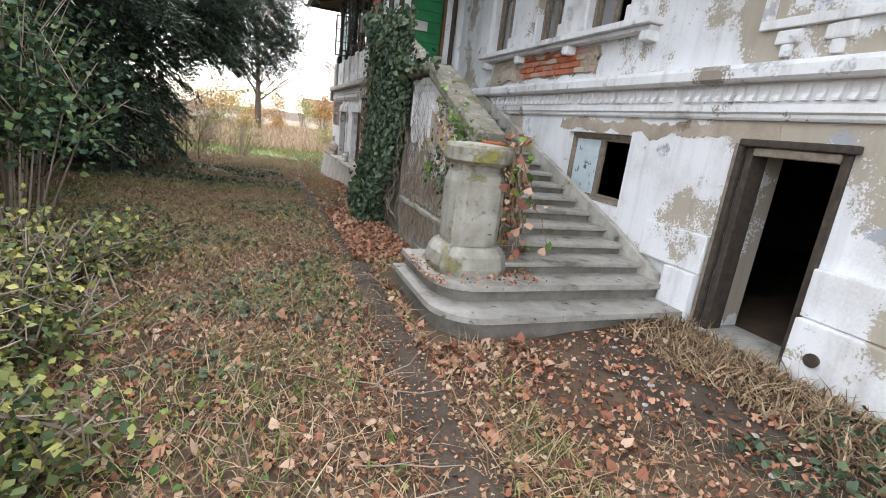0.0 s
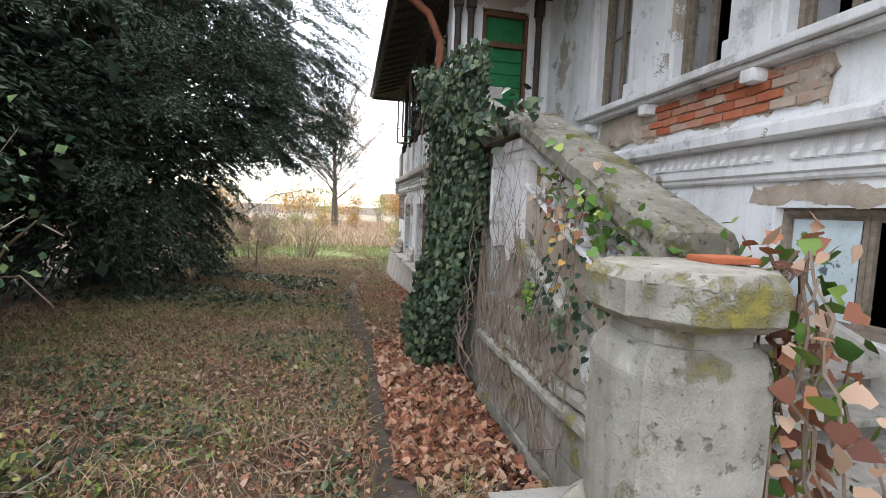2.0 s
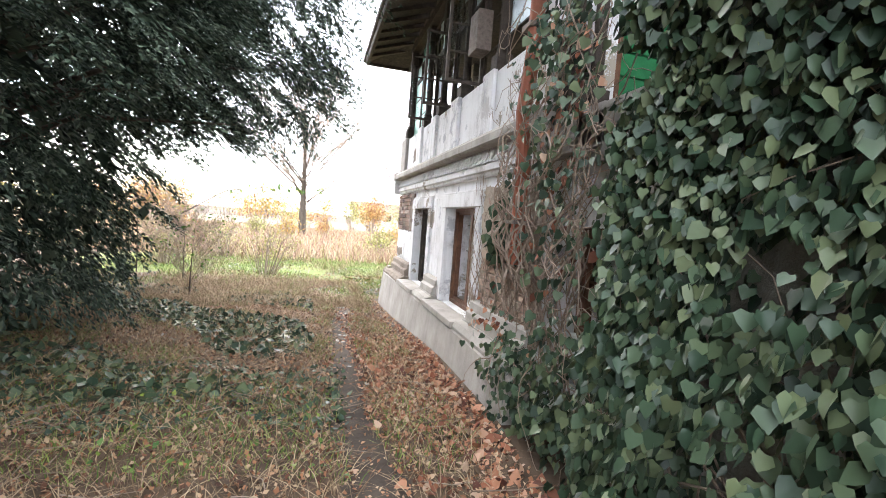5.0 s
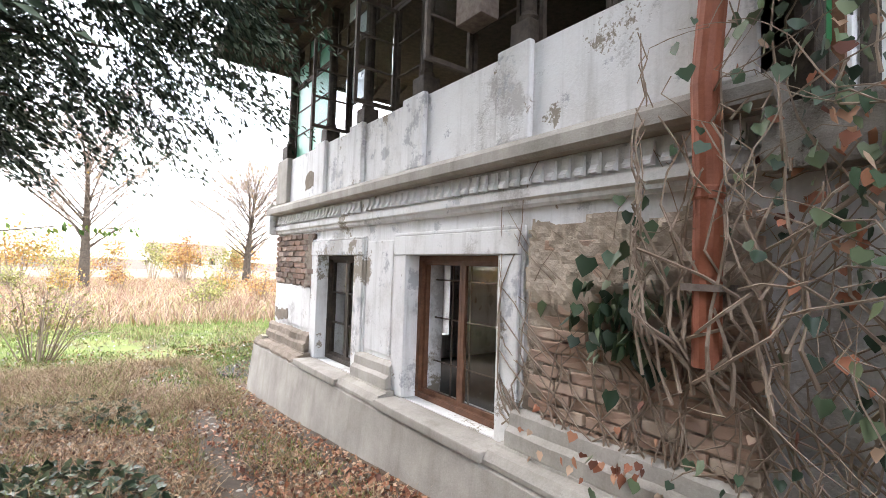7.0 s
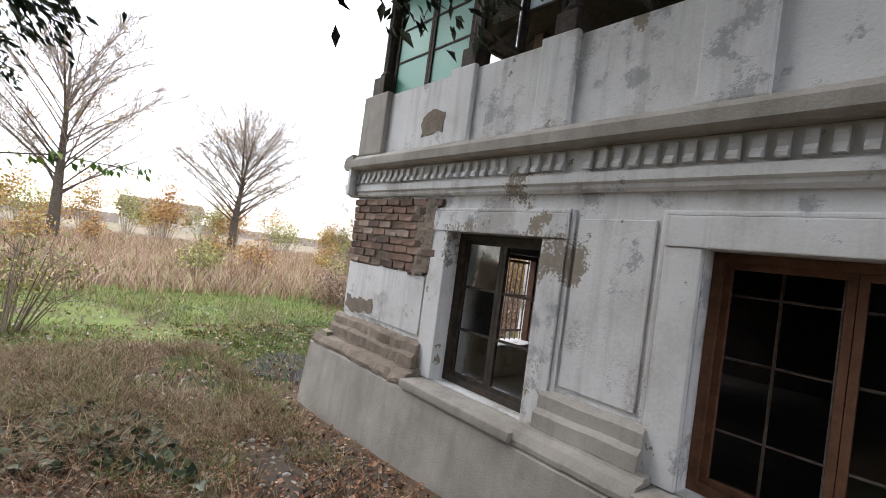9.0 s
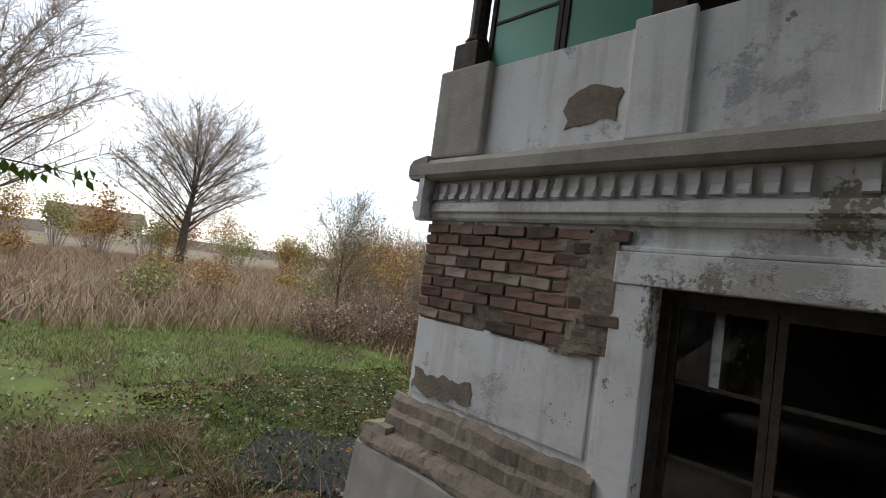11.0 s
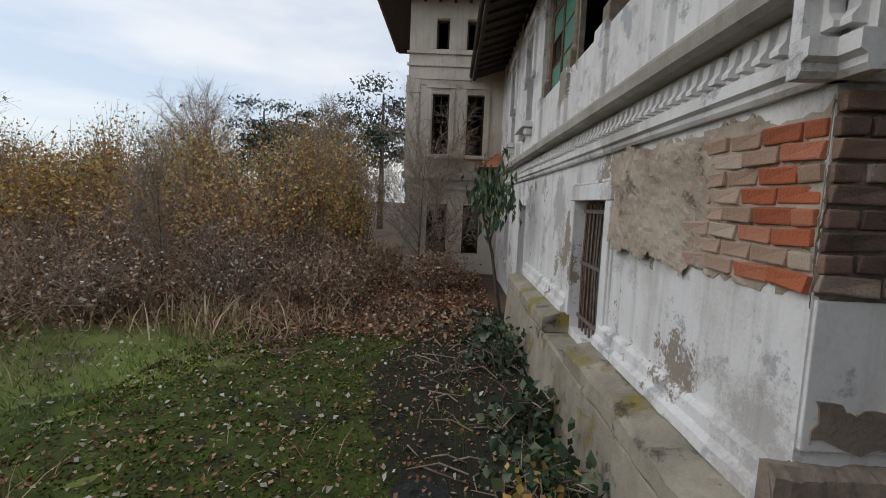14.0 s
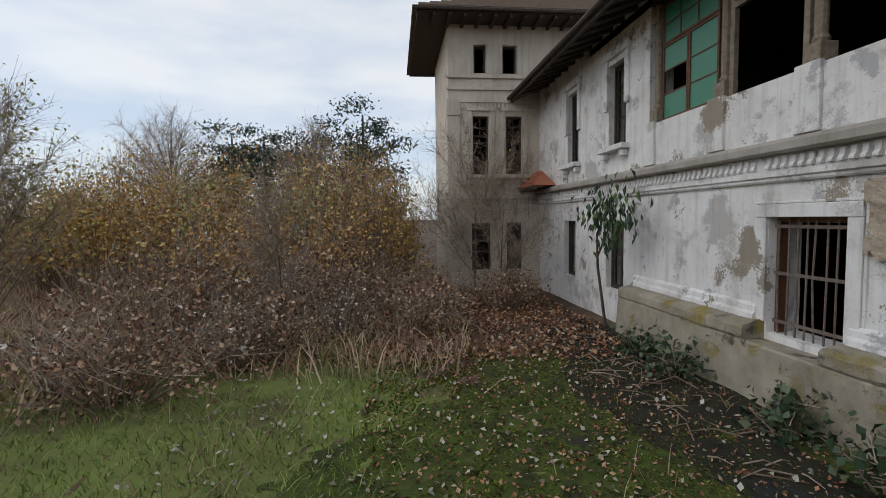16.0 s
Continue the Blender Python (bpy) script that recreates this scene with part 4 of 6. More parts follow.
def window(name, axis, plane, u0, u1, z0, z1, label, material, rows, cols, panes, prob, leafs=2, category="window"):
    t = thing(name, ((plane, (u0 + u1) / 2, z0) if axis == "x" else ((u0 + u1) / 2, plane, z0)), label, category, kind="structure")
    f, e = 0.05, 0.003

    def bx(a, b, c, d):
        return (plane - 0.05, plane + 0.05, a, b, c, d) if axis == "x" else (a, b, plane - 0.05, plane + 0.05, c, d)
    part("window_frame", Mesh().box(*bx(u0 + e, u0 + f, z0 + e, z1 - e)).box(*bx(u1 - f, u1 - e, z0 + e, z1 - e)).box(*bx(u0 + f, u1 - f, z1 - f, z1 - e)).box(*bx(u0 + f, u1 - f, z0 + e, z0 + f)), material, t)
    w = (u1 - u0 - 2 * f) / leafs
    for i in range(leafs):
        sash(t, axis, plane, u0 + f + i * w + 0.002, u0 + f + (i + 1) * w - 0.002, z0 + f, z1 - f, rows, cols, material, panes, prob=prob)
    return t


window("window_1", "x", XB + 0.16, W1[0], W1[1], W1[2], W1[3], "brown two-leaf wooden window with missing glass", WOOD_BROWN, 1, 1, GLASS, 0.5)
window("window_2", "x", XB + 0.16, W2[0], W2[1], W2[2], W2[3], "dark two-leaf wooden window with broken panes", WOOD_DARK, 3, 1, GLASS, 0.4)
window("window_3", "x", X0 + 0.12, WIN_C[0], WIN_C[1], WIN_C[2], WIN_C[3], "old cellar window with one dusty pane left", WOOD_GREY, 1, 1, None, 0, 2)
part("dusty_pane", Mesh().box(X0 + 0.1, X0 + 0.106, 0.14, 0.6, 1.0, 1.66), PALEGLASS, bpy.data.objects["window_3"])
window("window_4", "x", XB + 0.14, 3.98, 4.62, 0.8, 1.56, "brown cellar window overgrown by ivy", WOOD_BROWN, 2, 1, GLASS, 0.5, 1)
for i, (a, b) in enumerate(WINS_A):
    window("window_%d" % (5 + i), "x", X0 + 0.14, a, b, 2.92, 4.7, "tall empty window with a worn wooden frame", WOOD_GREY, 2, 1, None, 0)
for i, (a, b, c, d) in enumerate(N_UP):
    window("window_%d" % (8 + i), "y", YN - 0.16, a, b, c, d, "tall empty window with small upper lights", WOOD_DARK, 3, 2, None, 0, 1)
for i, (a, b, c, d) in enumerate(N_LOW[1:]):
    window("window_%d" % (10 + i), "y", YN - 0.16, a, b, c, d, "dark empty basement window", WOOD_DARK, 2, 1, None, 0, 2)
for a, b, c, d in N_UP:
    t = thing("window_hood", ((a + b) / 2, YN, d), "moulded plaster surround of a tall window", "window surround", kind="structure")
    part("jamb", Mesh().soft(a - 0.14, a - 0.003, YN - 0.01, YN + 0.05, c + 0.7, d + 0.1), PLASTER, t)
    part("jamb", Mesh().soft(b + 0.003, b + 0.14, YN - 0.01, YN + 0.05, c + 0.7, d + 0.1), PLASTER, t)
    part("lintel", Mesh().soft(a - 0.18, b + 0.18, YN - 0.01, YN + 0.08, d + 0.1, d + 0.24), PLASTER, t)
    part("window_sill", Mesh().soft(a - 0.16, b + 0.16, YN - 0.01, YN + 0.17, c - 0.1, c - 0.003, 0.015), PLASTER, t)
    part("console", Mesh().soft(a - 0.1, a + 0.04, YN - 0.01, YN + 0.12, c - 0.22, c - 0.1, 0.03), PLASTER, t)
    part("console", Mesh().soft(b - 0.04, b + 0.1, YN - 0.01, YN + 0.12, c - 0.22, c - 0.1, 0.03), PLASTER, t)


def gallery_window(axis, plane, u0, u1, label, panes, prob, material, openleaf=False):
    t = thing("gallery_window", ((plane, (u0 + u1) / 2, 3.14) if axis == "x" else ((u0 + u1) / 2, plane, 3.14)), label, "window", "gallery windows", "structure")
    e = 0.005
    sash(t, axis, plane, u0 + e, u1 - e, 4.3, 4.9, 2, 3, material, panes, prob=prob, name="transom_light")
    half = (u0 + u1) / 2
    sash(t, axis, plane, u0 + e, half - e, 3.16, 4.29, 3, 1, material, panes, prob=prob)
    if not openleaf:
        sash(t, axis, plane, half + e, u1 - e, 3.16, 4.29, 3, 1, material, panes, prob=prob)
    else:
        s = sash(t, "y", half, plane - 0.48, plane - 0.02, 3.2, 4.25, 3, 1, material, GLASS, prob=0.4, name="open_casement")
    return t


ys = [5.29, 6.44, 6.62, 7.71, 7.89, 8.86, 9.04, 9.88, 10.06, 11.32]
for i, (a, b) in enumerate(zip(ys[::2], ys[1::2])):
    gallery_window("x", XB + 0.12, a, b, "dark gallery window with broken green panes" if i == 4 else "dark gallery window with casement hanging open", GREENGLASS if i == 4 else PALEGLASS,
                   0.9 if i == 4 else 0.12, WOOD_DARK, openleaf=i in (1, 2, 3))
gallery_window("y", YN - 0.1, 2.46, 3.74, "gallery window with green glass panes", GREENGLASS, 0.85, WOOD_BROWN)
t = thing("gallery_window", (1.7, YN - 0.1, 3.14), "empty gallery window frame", "window", "gallery windows", "structure")
part("frame", Mesh().box(1.13, 1.2, YN - 0.13, YN - 0.07, 3.15, 4.9).box(2.18, 2.25, YN - 0.13, YN - 0.07, 3.15, 4.9).box(1.2, 2.18, YN - 0.13, YN - 0.07, 4.2, 4.27).box(1.2, 2.18, YN - 0.13, YN - 0.07, 4.83, 4.9), WOOD_GREY, t)

# ---- porch door ----
t = thing("door_1", (-0.74, YD, 2.4), "green boarded door in a dark carved frame", "door", kind="structure")
part("leaf", Mesh().box(-1.06, -0.42, YD + 0.1, YD + 0.14, 2.42, 4.2), GREEN, t, "green painted boards")
for i in range(9):
    part("board", Mesh().soft(-1.05, -0.43, YD + 0.075, YD + 0.1, 2.44 + i * 0.195, 2.44 + i * 0.195 + 0.18, 0.008), GREEN, t)
part("door_frame", Mesh().box(-1.117, -1.06, YD + 0.02, YD + 0.2, 2.4, 4.7).box(-0.42, -0.363, YD + 0.02, YD + 0.2, 2.4, 4.7).box(-1.06, -0.42, YD + 0.02, YD + 0.2, 4.2, 4.28).box(-1.06, -0.42, YD + 0.02, YD + 0.2, 4.66, 4.74), WOOD_BROWN, t)
part("transom_panel", Mesh().box(-1.06, -0.42, YD + 0.1, YD + 0.13, 4.28, 4.66), GREEN, t)
part("notice_plate", Mesh().box(-1.03, -0.72, YD + 0.062, YD + 0.072, 3.42, 3.6), RUBBLE, t, "pale sheet on the door")
for x in (-1.32, -1.52, -0.22):
    post("porch_column", x, YD - 0.06, 2.4, 4.95, "dark carved wooden porch column", WOOD_DARK, 0.07)

# ---- fallen plaster ----
brick_area("bricks_bay_corner", 10.06, YN + 0.01, 1.3, 2.0, "x", XB, BRICK, "dark weathered bricks where the plaster fell at the corner", 0.03, corner=YN, cover=lambda u, z: 0.003 + 0.03 * max(0.0, min(1.0, (10.5 - u) / 0.25)))
brick_area("bricks_north_corner", XB - 0.01, 0.36, 1.3, 1.98, "y", YN, BRICK_PINK, "dusty bricks at the corner, red where freshly broken", 0.06, red=(BRICK_RED, XB, XB + 0.33), corner=XB, bed=TANRENDER,
           cover=lambda u, z: 0.004 + 0.05 * max(0.0, min(1.0, (u + 1.05) / 0.5)))
brick_area("bricks_bay_side", 5.02, 6.36, 0.56, 1.92, "x", XB, BRICK_PINK, "dusty bare brick wall behind dry vines", 0.05, bed=TANRENDER, cover=lambda u, z: 0.004 + 0.035 * max(0.0, min(1.0, (z - 1.1) / 0.4)))
brick_area("bricks_stair_side", 0.35, 2.95, 2.44, 2.76, "x", X0, BRICK_PINK, "bare bricks below the upper sill, partly red", 0.05, red=(BRICK_RED, 0.7, 2.2), bed=TANRENDER, cover=lambda u, z: -0.002 + 0.04 * max(0.0, min(1.0, abs(u - 1.45) / 0.5 - 1.2)))
for nm, u0, u1, z0, z1 in (("render_patch", 10.2, 10.5, 2.62, 2.82), ("render_patch", 5.5, 6.4, 0.54, 0.8)):
    structure(nm, Mesh().prism(ragged(u0, u1, z0, z1, 0.045), XB - 0.007, XB + 0.01, "x"), ROUGH, "rough bare render where plaster has come off", "plaster damage")
structure("render_patch", Mesh().prism(ragged(10.95, 11.52, 0.78, 0.93, 0.045), XB - 0.022, XB + 0.01, "x"), ROUGH, "dark rough render above the moulding", "plaster damage")
structure("render_patch", Mesh().prism(ragged(-2.1, 0.9, 1.765, 1.9, 0.05), X0 - 0.006, X0 + 0.01, "x"), TANRENDER, "bare grey render under the cornice", "plaster damage")


# ---- stair ----
def step_z(i):
    return 0.24 + 0.115 * (i - 1)


def step_y(i):
    return -1.69 + 0.308 * (i - 1)


def rounded_step(x0, y0, y1, z0, z1, r):
    a = [(x0 + r - r * math.cos(k * math.pi / 16), y0 + r - r * math.sin(k * math.pi / 16)) for k in range(9)]
    out = Mesh()
    poly = [(-0.02, y1), (x0, y1), *a, (-0.02, y0)]
    lower = Mesh().prism(poly, z0, z1 - 0.05, "z")
    lip = [(-0.02, y1), (x0 - 0.05, y1), *[(x - 0.04, y - 0.05) for x, y in a], (-0.02, y0 - 0.05)]
    out.prism(lip, z1 - 0.049, z1, "z")
    return out, lower


stair = thing("staircase", (-1.0, 0, 0), "worn grey stone outdoor staircase with rounded bottom steps", "staircase")
for (lip_, low_), lb in ((rounded_step(-2.46, -1.69, -0.3, -0.1, 0.2, 0.42), "broad rounded bottom step"), (rounded_step(-2.38, -1.38, -0.3, 0.201, step_z(2), 0.36), "rounded second step")):
    s = part("step", lip_, TREAD, stair, lb)
    # RISER carries the painted shade under the lip.
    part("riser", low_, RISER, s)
for i in range(3, 20):
    y = step_y(i)
    s = part("step", Mesh().soft(-1.74, -0.1, y - 0.05, y + 0.32, step_z(i) - 0.044, step_z(i), 0.012, 0.005), TREAD, stair)
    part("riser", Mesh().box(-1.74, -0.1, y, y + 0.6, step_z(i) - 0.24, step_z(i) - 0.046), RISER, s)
part("landing", Mesh().box(-1.74, 0, step_y(19) + 0.3, YD, 2.05, step_z(19) + 0.003), TREAD, stair)
part("stringer", Mesh().prism([(-1.5, 0.0), (-1.3, 0.42), (-0.6, 0.74), (4.0, 2.5), (4.0, 0.0)], -0.1, -0.02, "x"), STONE, stair, "sloping white-washed stringer along the wall")
part("core", Mesh().prism([(-0.9, -0.1), (-0.9, 0.3), (3.8, 2.0), (3.9, 2.0), (3.9, -0.1)], -1.735, -0.21, "x"), STONE, stair)

# parapet of the stair
par = thing("stair_parapet", (-1.85, 1.0, 0), "weathered plaster stair parapet with balusters, thick coping and relief panel", "parapet")
XP0, XP1 = -1.87, -1.745


def rail_z(y):
    return 1.45 + 0.46 * (min(y, 0.84) + 0.72)


def slant(name, o0, o1, x, material, y0=-0.72, y1=0.9, wear=0.006, rough=0.004, label="", back=-1.79, round_=0.018):
    """A course that runs with the slope of the stair, from o0 to o1 below the coping."""
    prof = [(back, -o1), (x + round_, -o1), (x, -o1 + round_), (x, -o0 - round_), (x + round_, -o0), (back, -o0)]
    return part(name, sweep(prof, lambda k, o, h: (o, y0 + (y1 - y0) * k, max(-0.1, 1.45 + 0.46 * (y0 + (y1 - y0) * k + 0.72) + h)), 44, wear, rough), material, par, label)


part("wall", Mesh().prism([(-0.72, -0.1), (-0.72, rail_z(-0.72) + 0.02), (0.84, rail_z(0.84) + 0.02), (1.64, rail_z(0.84) + 0.02), (1.64, -0.1)], -1.8, XP1, "x"), OCHRE, par, "ochre stained backing of the baluster niches")
cop = [(-1.97, 0.0), (-1.985, 0.03), (-1.98, 0.1), (-1.95, 0.135), (-1.68, 0.14), (-1.65, 0.1), (-1.65, 0.0)]
part("coping", sweep(cop, lambda k, o, h: (o, -0.74 + 2.36 * k, rail_z(-0.74 + 2.36 * k) + h), 90, 0.01, 0.006), COPING, par, "mossy sloping stone coping")
slant("coping_moulding", -0.005, 0.035, -1.925, CREAM)
slant("frieze_band", 0.035, 0.165, -1.875, PLASTER, label="white plaster band below the coping")
slant("lower_rail", 0.345, 0.385, -1.89, PLASTER)
slant("render_field", 0.385, 0.66, -1.866, TANRENDER, label="tan bare render below the balusters")
slant("string_moulding", 0.73, 0.8, -1.92, STONE, 0.1, 0.95, 0.012, 0.008)
slant("string_moulding", 0.81, 0.86, -1.9, STONE, 0.15, 0.95, 0.012, 0.008)
slant("stone_field", 0.64, 1.5, -1.862, PATCHED, -0.9, 1.64, 0.01, 0.006, label="patched render with whitewash remains")


def level(name, z0, z1, x, material, label="", y0=-0.66, y1=1.64, r=0.025):
    """A level course of the parapet's base."""
    prof = [(-1.79, z0), (x + r, z0), (x, z0 + r), (x, z1 - r), (x + r, z1), (-1.79, z1)]
    return part(name, sweep(prof, lambda k, o, h: (o, y0 + (y1 - y0) * k, h), 50, 0.016, 0.012), material, par, label)


level("stone_course", 0.704, 0.926, -1.89, PATCHED, "pale stone course with vine scars", r=0.012)
level("base_moulding", 0.616, 0.699, -1.925, PIERSTONE)
level("base_moulding", 0.524, 0.612, -1.955, PIERSTONE)
for k in range(9):
    y = -0.5 + k * 0.14
    zt, zb = rail_z(y) - 0.16, rail_z(y) - 0.35
    part("baluster", Mesh().lathe(-1.835, y, [(0.042, zb), (0.046, zb + 0.03), (0.03, zb + 0.05), (0.036, zb + 0.1), (0.028, zt - 0.05), (0.046, zt - 0.03), (0.055, zt)], 10, 0, 0.3), PLASTER if k % 3 else STONE, par)
part("pillar", Mesh().prism([(0.86, 1.44), (0.95, 1.3), (1.1, 1.26), (1.2, 1.42), (1.2, 2.14), (0.86, 2.14)], -1.905, -1.79, "x"), PLASTER, par, "white plaster pilaster with a broken pointed foot")
part("pillar_cap", Mesh().soft(-1.93, -1.79, 0.83, 1.22, 2.06, 2.146, 0.02, 0.006).soft(-1.915, -1.79, 0.845, 1.21, 1.98, 2.056, 0.025, 0.004), PLASTER, par)
part("panel", Mesh().prism([(1.2, 1.5), (1.27, 1.46), (1.33, 1.36), (1.5, 1.34), (1.62, 1.44), (1.63, 2.14), (1.2, 2.14)], -1.885, -1.79, "x"), PLASTER, par, "white plaster panel with a scroll relief")
part("panel_frame", Mesh().box(-1.905, -1.886, 1.23, 1.25, 1.55, 2.0).box(-1.905, -1.886, 1.58, 1.6, 1.55, 2.0).box(-1.905, -1.886, 1.25, 1.58, 1.55, 1.57).box(-1.905, -1.886, 1.25, 1.58, 1.98, 2.0), PLASTER, par)
rel = Mesh()
for k in range(3):
    z = 1.65 + k * 0.12
    rel.tube([(-1.9, 1.41 + (0.095 if k % 2 else -0.095) * math.cos(a), z + 0.055 * math.sin(a)) for a in np.linspace(0, 5.2, 14)], 0.016, 6)
rel.tube([(-1.9, 1.41 + 0.03 * math.sin(z * 18), z) for z in np.linspace(1.59, 1.96, 12)], 0.02, 6)
part("scroll_relief", rel, PLASTER, par)
part("wall", Mesh().prism([(1.66, -0.1), (1.66, 2.3), (2.9, 2.82), (3.5, 2.84), (3.5, -0.1)], XP0, XP1, "x"), PIERSTONE, par)
part("coping", Mesh().prism([(1.63, 2.33), (1.62, 2.45), (2.9, 2.95), (3.56, 2.98), (3.56, 2.86), (2.92, 2.84)], -2.0, -1.68, "x"), PIERSTONE, par)
part("end_pillar", Mesh().soft(-2.05, -1.7, 2.95, 3.35, 2.6, 3.05, 0.02, 0.01), PIERSTONE, par)
part("end_wall", Mesh().box(XP1, XB + 0.02, 3.36, 3.546, -0.1, 2.4), STONE, par)
for j in range(3):
    for k in range(6):
        h = 0.201
        y0 = -0.66 + k * 0.4 - (0.2 if j % 2 else 0)
        part("stone_block", Mesh().soft(-1.92 - 0.012 * (j == 0), -1.79, max(y0, -0.66), min(y0 + 0.392, 1.64), -0.08 + j * h, -0.088 + (j + 1) * h, 0.012, 0.012), PIERSTONE, par)

# newel pier
PX, PY = -1.99, -0.88
pier = thing("newel_pier", (PX, PY, 0.35), "cracked round-cornered stone newel pier with an octagonal cap and lichen", "stair pier")
part("base", Mesh().lathe(PX, PY, [(0.34, 0.356), (0.35, 0.42), (0.33, 0.52), (0.3, 0.57), (0.27, 0.6)], 16, math.pi / 16, 0.55), PIERSTONE, pier, "yellow-lichened cracked base")
part("shaft", Mesh().lathe(PX, PY, [(0.235, 0.602), (0.245, 0.65), (0.25, 0.9), (0.25, 1.15), (0.23, 1.22), (0.2, 1.245)], 16, math.pi / 16, 0.5), PIERSTONE, pier)
part("neck", Mesh().lathe(PX, PY, [(0.2, 1.246), (0.2, 1.30)], 16, math.pi / 16, 0.3), PIERSTONE, pier)
part("cap", Mesh().lathe(PX, PY, [(0.25, 1.301), (0.305, 1.335), (0.31, 1.44), (0.28, 1.475), (0.1, 1.49)], 8, math.pi / 8), PIERSTONE, pier, "octagonal stone cap")
part("broken_tile", Mesh().soft(PX + 0.02, PX + 0.2, PY - 0.1, PY + 0.02, 1.488, 1.51, 0.006), BRICK_RED, pier)

# ---- stair facade details ----
t = thing("cellar_doorway", (0, -2.25, 0.08), "empty cellar doorway with a dark weathered wooden frame", "doorway", kind="structure")
part("jamb", Mesh().soft(-0.03, 0.16, DOOR_C[1] - 0.07, DOOR_C[1] - 0.003, 0.06, 1.717), WOOD_DARK, t)
part("jamb", Mesh().soft(-0.03, 0.16, DOOR_C[0] + 0.003, DOOR_C[0] + 0.06, 0.06, 1.717), WOOD_DARK, t)
part("outer_jamb", Mesh().soft(-0.06, -0.004, DOOR_C[1] + 0.01, DOOR_C[1] + 0.06, 0.0, 1.75), WOOD_DARK, t)
part("outer_jamb", Mesh().soft(-0.05, -0.004, DOOR_C[1] + 0.062, DOOR_C[1] + 0.1, 0.0, 1.74), WOOD_GREY, t)
part("lintel", Mesh().soft(-0.04, 0.16, DOOR_C[0] + 0.06, DOOR_C[1] - 0.07, 1.65, 1.717), WOOD_GREY, t)
part("drip_board", Mesh().soft(-0.07, -0.003, DOOR_C[0] - 0.04, DOOR_C[1] + 0.05, 1.722, 1.78), WOOD_DARK, t)
part("threshold", Mesh().soft(-0.12, 0.42, DOOR_C[0] + 0.01, DOOR_C[1] - 0.01, 0.02, 0.11, 0.015, 0.005), STONE, t)


def on_stair_wall(name, y0, y1, z0, z1, out, material, label, category, r=0.015, wear=0.006):
    return structure(name, Mesh().soft(X0 - out, X0 + 0.01, y0, y1, z0, z1, r, wear), material, label, category)


on_stair_wall("base_course", DOOR_C[1] + 0.11, -1.0, 0.56, 0.92, 0.07, PLASTER_A, "stained white stone base course", "base course")
on_stair_wall("base_course", -5.5, DOOR_C[0] - 0.02, 0.56, 0.92, 0.09, PLASTER_A, "stained white stone base course", "base course")
on_stair_wall("plinth", -5.5, DOOR_C[0] - 0.03, -0.2, 0.556, 0.15, PLASTER_A, "white plinth with a round vent hole", "plinth")
on_stair_wall("plinth", DOOR_C[1] + 0.11, -1.4, -0.2, 0.556, 0.12, PLASTER_A, "white plinth beside the stair", "plinth")
tagged(part("vent_pipe", Mesh().lathe(0, 0, [(0.045, 0), (0.05, 0.015), (0.05, 0.03)], 14), WOOD_DARK), "dark round vent pipe in the plinth", "vent").matrix_basis = Matrix.Translation((-0.15, -2.86, 0.31)) @ Euler((0, -math.pi / 2, 0)).to_matrix().to_4x4()
t = thing("long_sill", (0, 1.4, 2.8), "long white moulded sill under the upper windows", "sill", kind="structure")
part("slab", Mesh().soft(-0.2, 0.01, -0.6, 3.55, 2.84, 2.91, 0.012), PLASTER, t)
part("moulding", Mesh().soft(-0.13, 0.01, -0.55, 3.5, 2.79, 2.838, 0.012), PLASTER, t)
for y in (-0.5, 0.9, 2.2, 3.4):
    part("console", Mesh().soft(-0.15, 0.01, y - 0.07, y + 0.07, 2.68, 2.79, 0.03), PLASTER, t)
for a, b in ((3.46, 3.8), (2.02, 2.62), (0.8, 1.2), (-0.45, -0.12)):
    t = thing("window_pier", (0, a, 2.91), "white plaster pier between the upper windows", "pilaster", kind="structure")
    part("shaft", Mesh().soft(-0.07, 0.01, a, b, 2.912, 4.7, 0.01), PLASTER, t)
    part("foot", Mesh().soft(-0.1, 0.01, a - 0.03, b + 0.03, 2.913, 3.1, 0.012), PLASTER, t)
t = thing("frieze_panel", (0, -2.6, 2.34), "damaged plaster panel with hanging drops", "relief", kind="structure")
part("frame", Mesh().soft(-0.05, 0.01, -3.9, -1.7, 2.62, 2.69, 0.01, 0.004).soft(-0.05, 0.01, -1.78, -1.7, 2.69, 3.4, 0.01), PLASTER, t)
for i in range(6):
    y = -1.85 - i * 0.36
    part("drop", Mesh().soft(-0.04, 0.01, y - 0.2, y, 2.5, 2.61, 0.02, 0.01).soft(-0.04, 0.01, y - 0.14, y - 0.06, 2.4, 2.5, 0.02, 0.01), PLASTER, t)

# ---- drainpipe ----
t = thing("drainpipe", (-1.74, 5.2, 1.2), "rusty red broken drainpipe hanging on the wall", "drainpipe")
part("pipe", Mesh().tube([(-1.75, 5.2, 1.22), (-1.75, 5.2, 2.0), (-1.79, 5.2, 2.45), (-1.76, 5.18, 2.9), (-1.74, 5.15, 4.2), (-1.95, 5.1, 4.6), (-2.4, 5.05, 4.9)], 0.06, 14), RUST, t)
part("joint", Mesh().lathe(-1.752, 5.2, [(0.064, 1.95), (0.068, 1.96), (0.068, 2.0), (0.064, 2.01)], 14), RUST, t)
part("bracket", Mesh().box(-1.83, -1.6, 5.12, 5.28, 3.1, 3.14), IRON, t)
part("bracket", Mesh().box(-1.83, -1.6, 5.12, 5.28, 1.55, 1.58), IRON, t)

